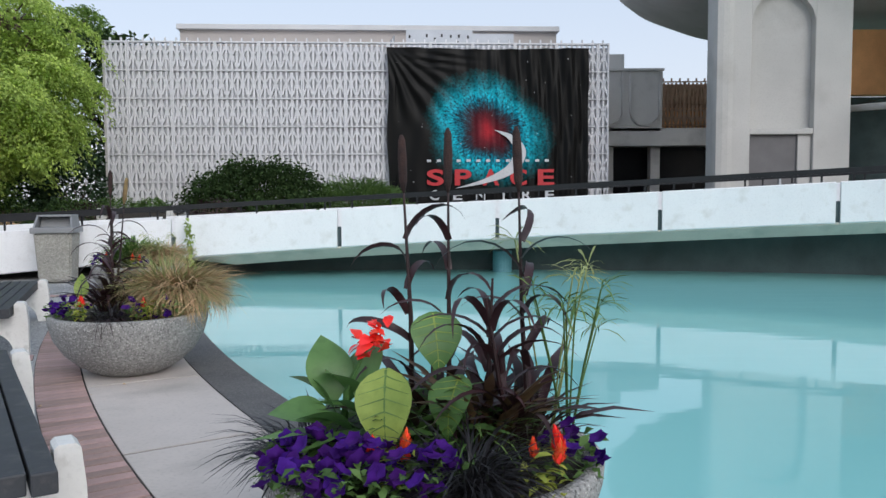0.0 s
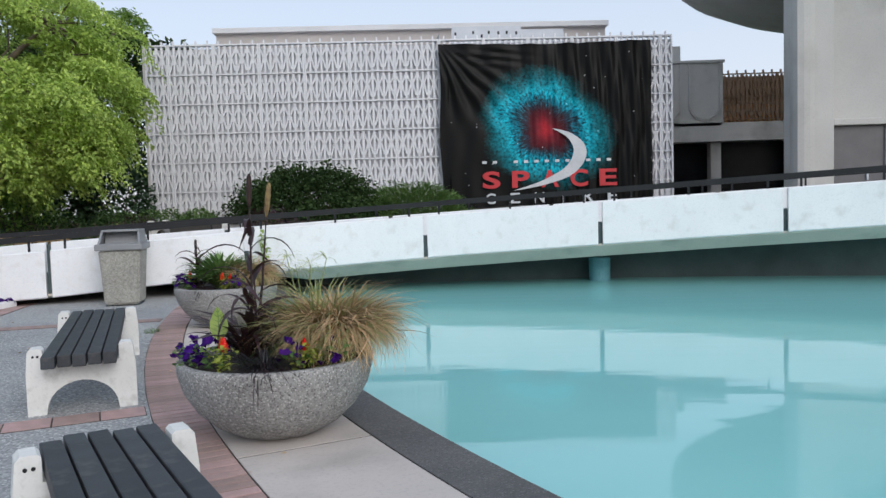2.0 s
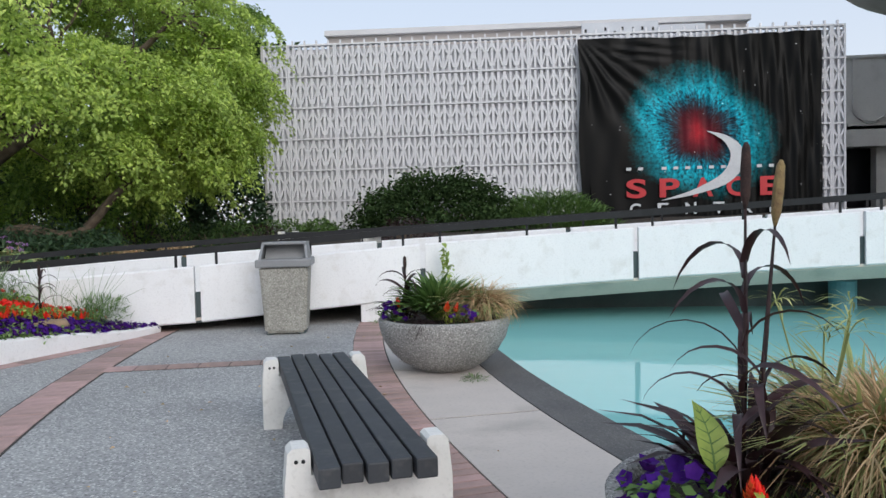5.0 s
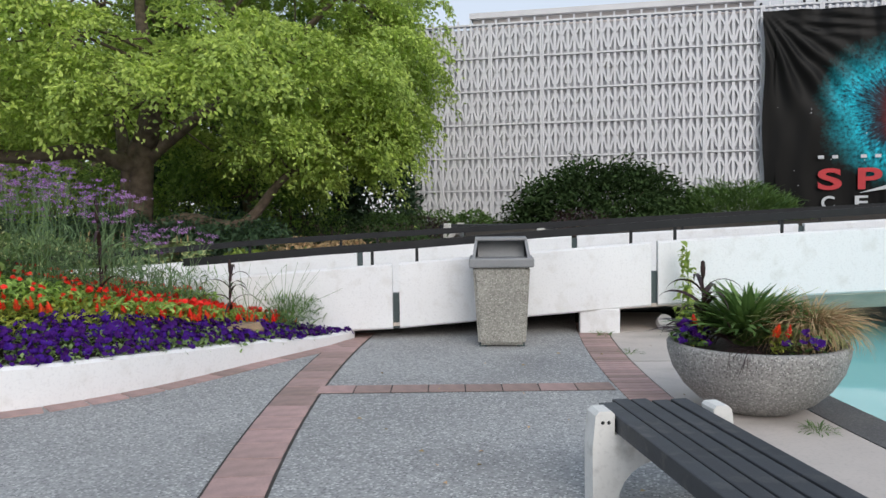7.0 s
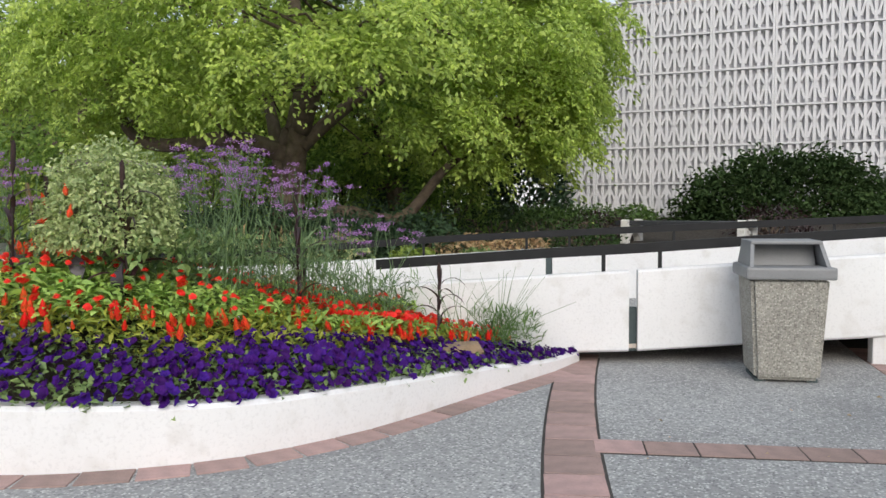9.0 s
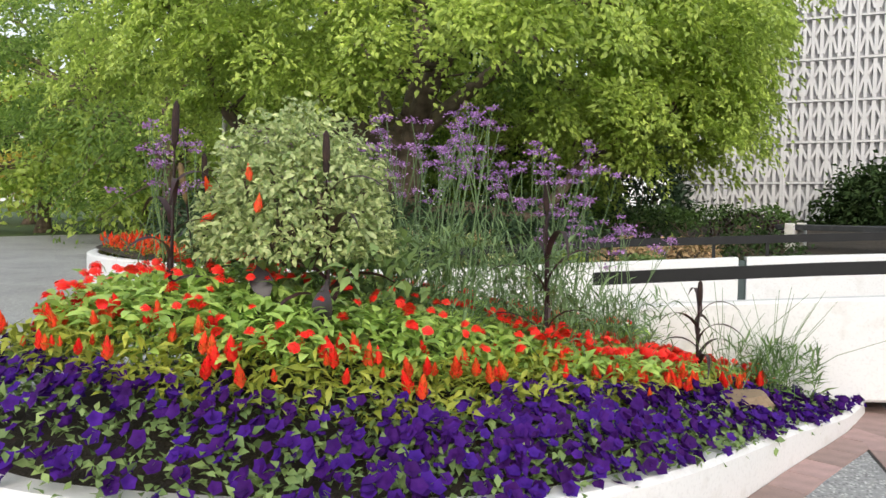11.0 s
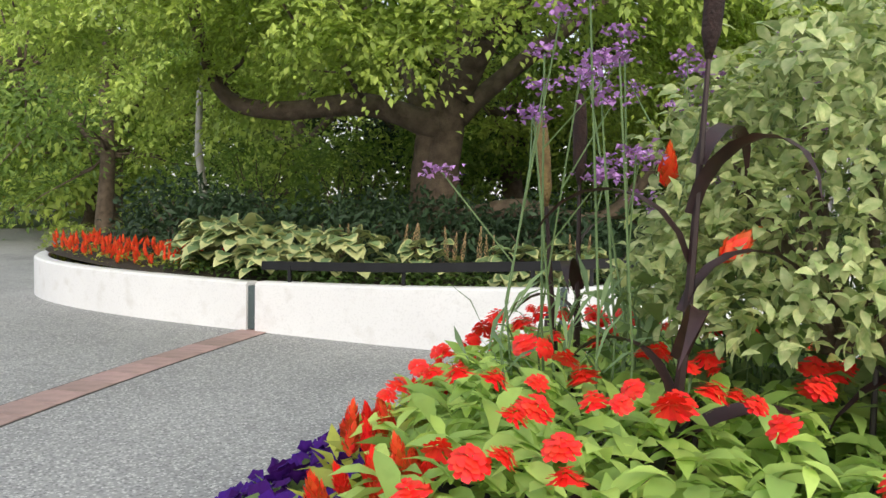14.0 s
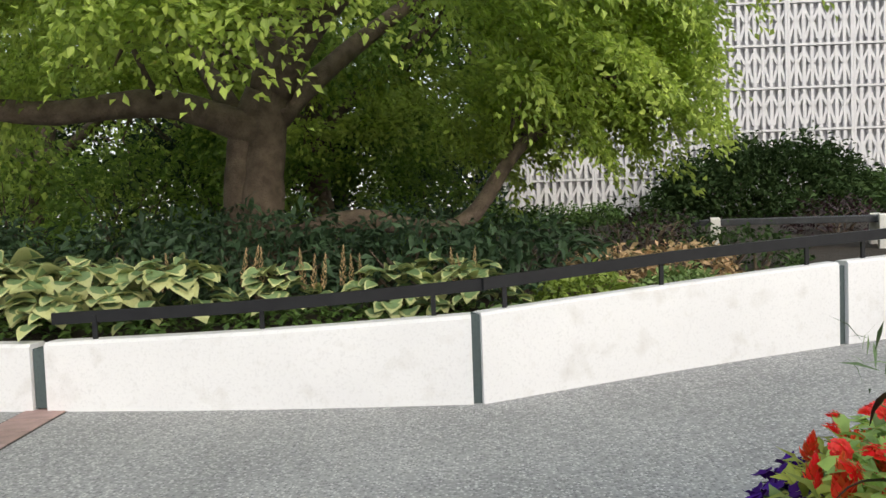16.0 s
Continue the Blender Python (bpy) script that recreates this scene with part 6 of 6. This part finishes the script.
# ---- garden planting behind the low wall ----
def hostas(c, n, r, s=1.0):
    t = thing("hosta_clump", pose(*c), "hosta clump with broad cream-edged leaves", "plant", "hostas behind the wall")
    a, q = rand(n, 0, 6.28), r * np.sqrt(rand(n))
    P = np.column_stack([q * np.cos(a), q * np.sin(a), 0.10 + 0.36 * s * (1 - (q / r) ** 2) + 0.05 * rand(n)])
    yaw, pit, rol, sz = a - np.pi / 2 + RNG.normal(0, 0.5, n), rand(n, -0.2, 0.5), RNG.normal(0, 0.25, n), rand(n, 0.8, 1.2) * s
    leafy("leaf_margin", [scattered(blade(0.215, 0.165, 0.6, 0.2, 6, belly=0.42), P, yaw, pit, rol, sz)], HOSTAR, t, "cream-yellow leaf edges")
    leafy("foliage", [scattered(blade(0.195, 0.128, 0.6, 0.2, 6, belly=0.42), P + np.array([0, 0, 0.009]), yaw, pit, rol, sz)], HOSTA, t)


def gz(x, y):
    return garden_z(x, y)


for x, y, n, r in ((-16.6, 15.95, 60, 0.5), (-15.9, 15.95, 60, 0.5), (-15.2, 16.05, 55, 0.5), (-16.3, 16.6, 50, 0.5), (-17.2, 16.3, 50, 0.45), (-13.3, 16.3, 50, 0.42), (-12.6, 16.35, 50, 0.42), (-12.9, 16.9, 40, 0.4), (-14.3, 16.2, 36, 0.35)):
    hostas((x, y, gz(x, y)), int(n * 1.35), r, 1.25 if x < -15 else 1.0)
for x, y in ((-15.3, 16.3), (-14.6, 16.4), (-14.0, 16.2), (-13.7, 16.4), (-12.7, 16.5)):
    t = thing("astilbe", pose(x, y, gz(x, y)), "faded pinkish flower spike among hostas", "flowers")
    for k in range(3):
        leafy("plume", [scattered(plume(0.34, 0.035, 3), np.array([(0.08 * k - 0.08, 0.02 * k, 0.3)]), rand(1, 0, 6), RNG.normal(0, 0.1, 1), RNG.normal(0, 0.1, 1), rand(1, 0.8, 1.1))], TAN, t)
for x, y, rx, rz in ((-17.6, 17.2, 1.1, 0.62), (-16.1, 17.3, 1.2, 0.66), (-14.7, 17.4, 1.2, 0.66), (-13.3, 17.5, 1.1, 0.62), (-12.1, 17.8, 1.0, 0.55), (-18.8, 17.8, 1.2, 0.8), (-15.5, 18.3, 1.6, 0.7), (-13.5, 19.2, 1.4, 0.7)):
    shrub("evergreen_shrub", (x, y, gz(x, y)), (rx, 0.8, rz * 1.4), 1300, blade(0.17, 0.05, 0.5, segs=2), CONIFER, "low dark evergreen shrub in layered sprays")
for x, y, r, mat, lab in ((-11.2, 17.6, 0.6, TAN, "low russet flowering shrub"), (-10.4, 18.0, 0.6, TAN, "low russet flowering shrub"), (-11.6, 16.7, 0.45, LIME, "low lime green shrub behind the wall"), (-10.7, 17.0, 0.4, PLEAF, "low green shrub behind the wall"),
                          (-9.5, 18.7, 0.7, LEAFD, "low dark green shrub behind the parapet"), (-9.9, 21.6, 0.8, MILLET, "dark red barberry shrub"), (-6.7, 22.8, 0.8, MILLET, "dark red barberry shrub"), (-10.4, 20.6, 1.1, LEAFD, "rounded green garden shrub behind the wall"), (-12.0, 21.4, 1.0, LEAFD, "rounded green garden shrub behind the wall"),
                          (-19.6, 18.6, 0.8, LEAFD, "low dark green shrub behind the wall"), (-20.3, 20.2, 0.9, FERN, "low green shrub beside the path"), (-24.0, 22.4, 1.0, LIME, "pale green border plants beside the lawn"), (-26.4, 23.0, 0.9, LIME, "pale green border plants beside the lawn"), (-22.6, 21.6, 0.9, FERN, "low green shrub beside the path")):
    shrub("garden_shrub", (x, y, gz(x, y) if x > -21 else 0.0), (r, r * 0.8, r * 0.75), 900, blade(0.10, 0.04, 0.4, segs=2), mat, lab)
# ground cover along the wall, and the red border at its far end
n = 2600
xx = rand(n, -17.5, -9.0)
yy = np.where(xx < -12.6, 15.5, 15.45 + (xx + 12.6) * 0.37) + 0.12 + rand(n, 0, 1.1)
zz = np.array([gz(a, b) for a, b in zip(xx, yy)]) + 0.12 * rand(n)
stuff("ground_cover", [scattered(blade(0.11, 0.05, 0.5, segs=2), np.column_stack([xx, yy, zz]), rand(n, 0, 6.28), RNG.normal(0.3, 0.4, n), RNG.normal(0, 0.4, n), rand(n, 0.7, 1.3))], FERN, "low green ground cover behind the wall", "leaves")
n = 270
xx = rand(n, -20.6, -17.2)
yy = np.interp(xx, [-20.8, -20.0, -18.9, -17.5, -17.0], [17.0, 16.25, 15.8, 15.5, 15.45]) + 0.25 + rand(n, 0, 0.9)
zz = 0.55 + 0.22 * rand(n)
stuff("salvia_border", [scattered(plume(0.13, 0.03, 2), np.column_stack([xx, yy, zz]), rand(n, 0, 6.28), RNG.normal(0, 0.2, n), RNG.normal(0, 0.2, n), rand(n, 0.5, 1.0))], ORANGE, "orange-red bedding flowers inside the low wall", "flowers")
n = 1500
xx = rand(n, -20.7, -17.0)
yy = np.interp(xx, [-20.8, -20.0, -18.9, -17.5, -17.0], [17.0, 16.25, 15.8, 15.5, 15.45]) + 0.22 + rand(n, 0, 1.0)
stuff("salvia_leaves", [scattered(blade(0.09, 0.04, 0.5, segs=2), np.column_stack([xx, yy, 0.45 + 0.2 * rand(n)]), rand(n, 0, 6.28), RNG.normal(0.4, 0.4, n), RNG.normal(0, 0.4, n), rand(n, 0.7, 1.3))], CLEAF, "yellow-green leaves of the red border", "leaves")
copy_thing(first_bench, pose(-8.1, 20.9, gz(-8.1, 20.9), 0, 0, 75))["group"] = "garden benches"

n = 90
a, r = rand(n, 10, 40), rand(n, 25.0, 28.4)
P = np.array([ring(q, w, 0.008) for q, w in zip(r, a)])
stuff("fallen_leaves", [scattered(diamond(0.035, 0.022), P, rand(n, 0, 6.28), RNG.normal(0, 0.1, n), RNG.normal(0, 0.2, n), rand(n, 0.5, 1.3))], TAN, "small dry leaves fallen on the paving", "leaves")

# ---- pieces of the paving ----
bands = thing("brick_bands", pose(0, 0, 0), "bands of reddish brown brick pavers", "paving", kind="structure")


def paver(name, w, l, mat):
    me = bpy.data.meshes.new(name)
    bm = boxed((0, 0, 0), (w, l, 0.06), 0, 0.004)
    bm.to_mesh(me)
    bm.free()
    me.materials.append(mat)
    return me


P1 = paver("brick", 0.335, 0.087, BRICK)
P2 = paver("brick", 0.325, 0.298, BRICK)
P3 = paver("brick", 0.245, 0.29, BRICK)
P4 = paver("brick", 0.20, 0.28, BRICK)


def lay(me, x, y, deg, z=-0.026):
    ob = link("brick", me, None, bands)
    ob.matrix_world = pose(x, y, z + RNG.uniform(-0.0015, 0.0015), RNG.normal(0, 0.15), RNG.normal(0, 0.15), deg + RNG.normal(0, 0.4))


a = 7.0
while a < 43:
    x, y, _ = ring(25.955, a)
    lay(P1, x, y, a)
    a += math.degrees(0.1005 / 25.955)
part("joint", sector(25.785, 26.13, 5, 60, -0.2, -0.003), JOINT, bands)


def dirt(r0, r1, a0, a1):
    part("joint", sector(r0, r1, a0, a1, -0.05, 0.0025, 0.5), JOINT, bands)


def ring_band(r, a0, a1):
    dirt(r - 0.18, r + 0.18, a0, a1)
    a = a0
    while a < a1:
        x, y, _ = ring(r, a)
        lay(P2, x, y, a, -0.022)
        a += math.degrees(0.312 / r)


def radial_band(a, r0, r1):
    w = math.degrees(0.135 / 27.5)
    dirt(r0, r1, a - w, a + w)
    r = r0 + 0.15
    while r < r1 + 0.05:
        x, y, _ = ring(r, a)
        lay(P3, x, y, a + 90, -0.022)
        r += 0.30


ring_band(28.68, 9.2, 26)
ring_band(36.0, 2.5, 14)
radial_band(14.7, 26.15, 28.5)
radial_band(25.3, 26.15, 28.5)
# border along the bed
R = np.array(RIM)
seg = np.hypot(np.diff(R[:, 0]), np.diff(R[:, 1]))
s = np.concatenate([[0], np.cumsum(seg)])
d = 0.3
while d < 6.6:
    x, y = np.interp(d, s, R[:, 0]), np.interp(d, s, R[:, 1])
    x2, y2 = np.interp(d + 0.1, s, R[:, 0]), np.interp(d + 0.1, s, R[:, 1])
    t = math.atan2(y2 - y, x2 - x)
    lay(P4, x - 0.105 * math.sin(t) * 1, y + 0.105 * math.cos(t) * 1, math.degrees(t) + 90, -0.022)
    d += 0.29
slabs = thing("concrete_slabs", pose(CX, CY, 0), "pale smooth concrete slabs beside the pool", "paving", kind="structure")
bm = sector(24.958, 25.775, -1.97, 1.97, -0.1, 0.0, 0.66)
me = bpy.data.meshes.new("slab")
bm.to_mesh(me)
bm.free()
me.transform(Matrix.Translation((-CX, -CY, 0)))
me.materials.append(SLAB)
for k in range(16):
    ob = link("slab", me, None, slabs)
    ob.rotation_euler = (0, 0, radians(6.4 + 4.0 * k))
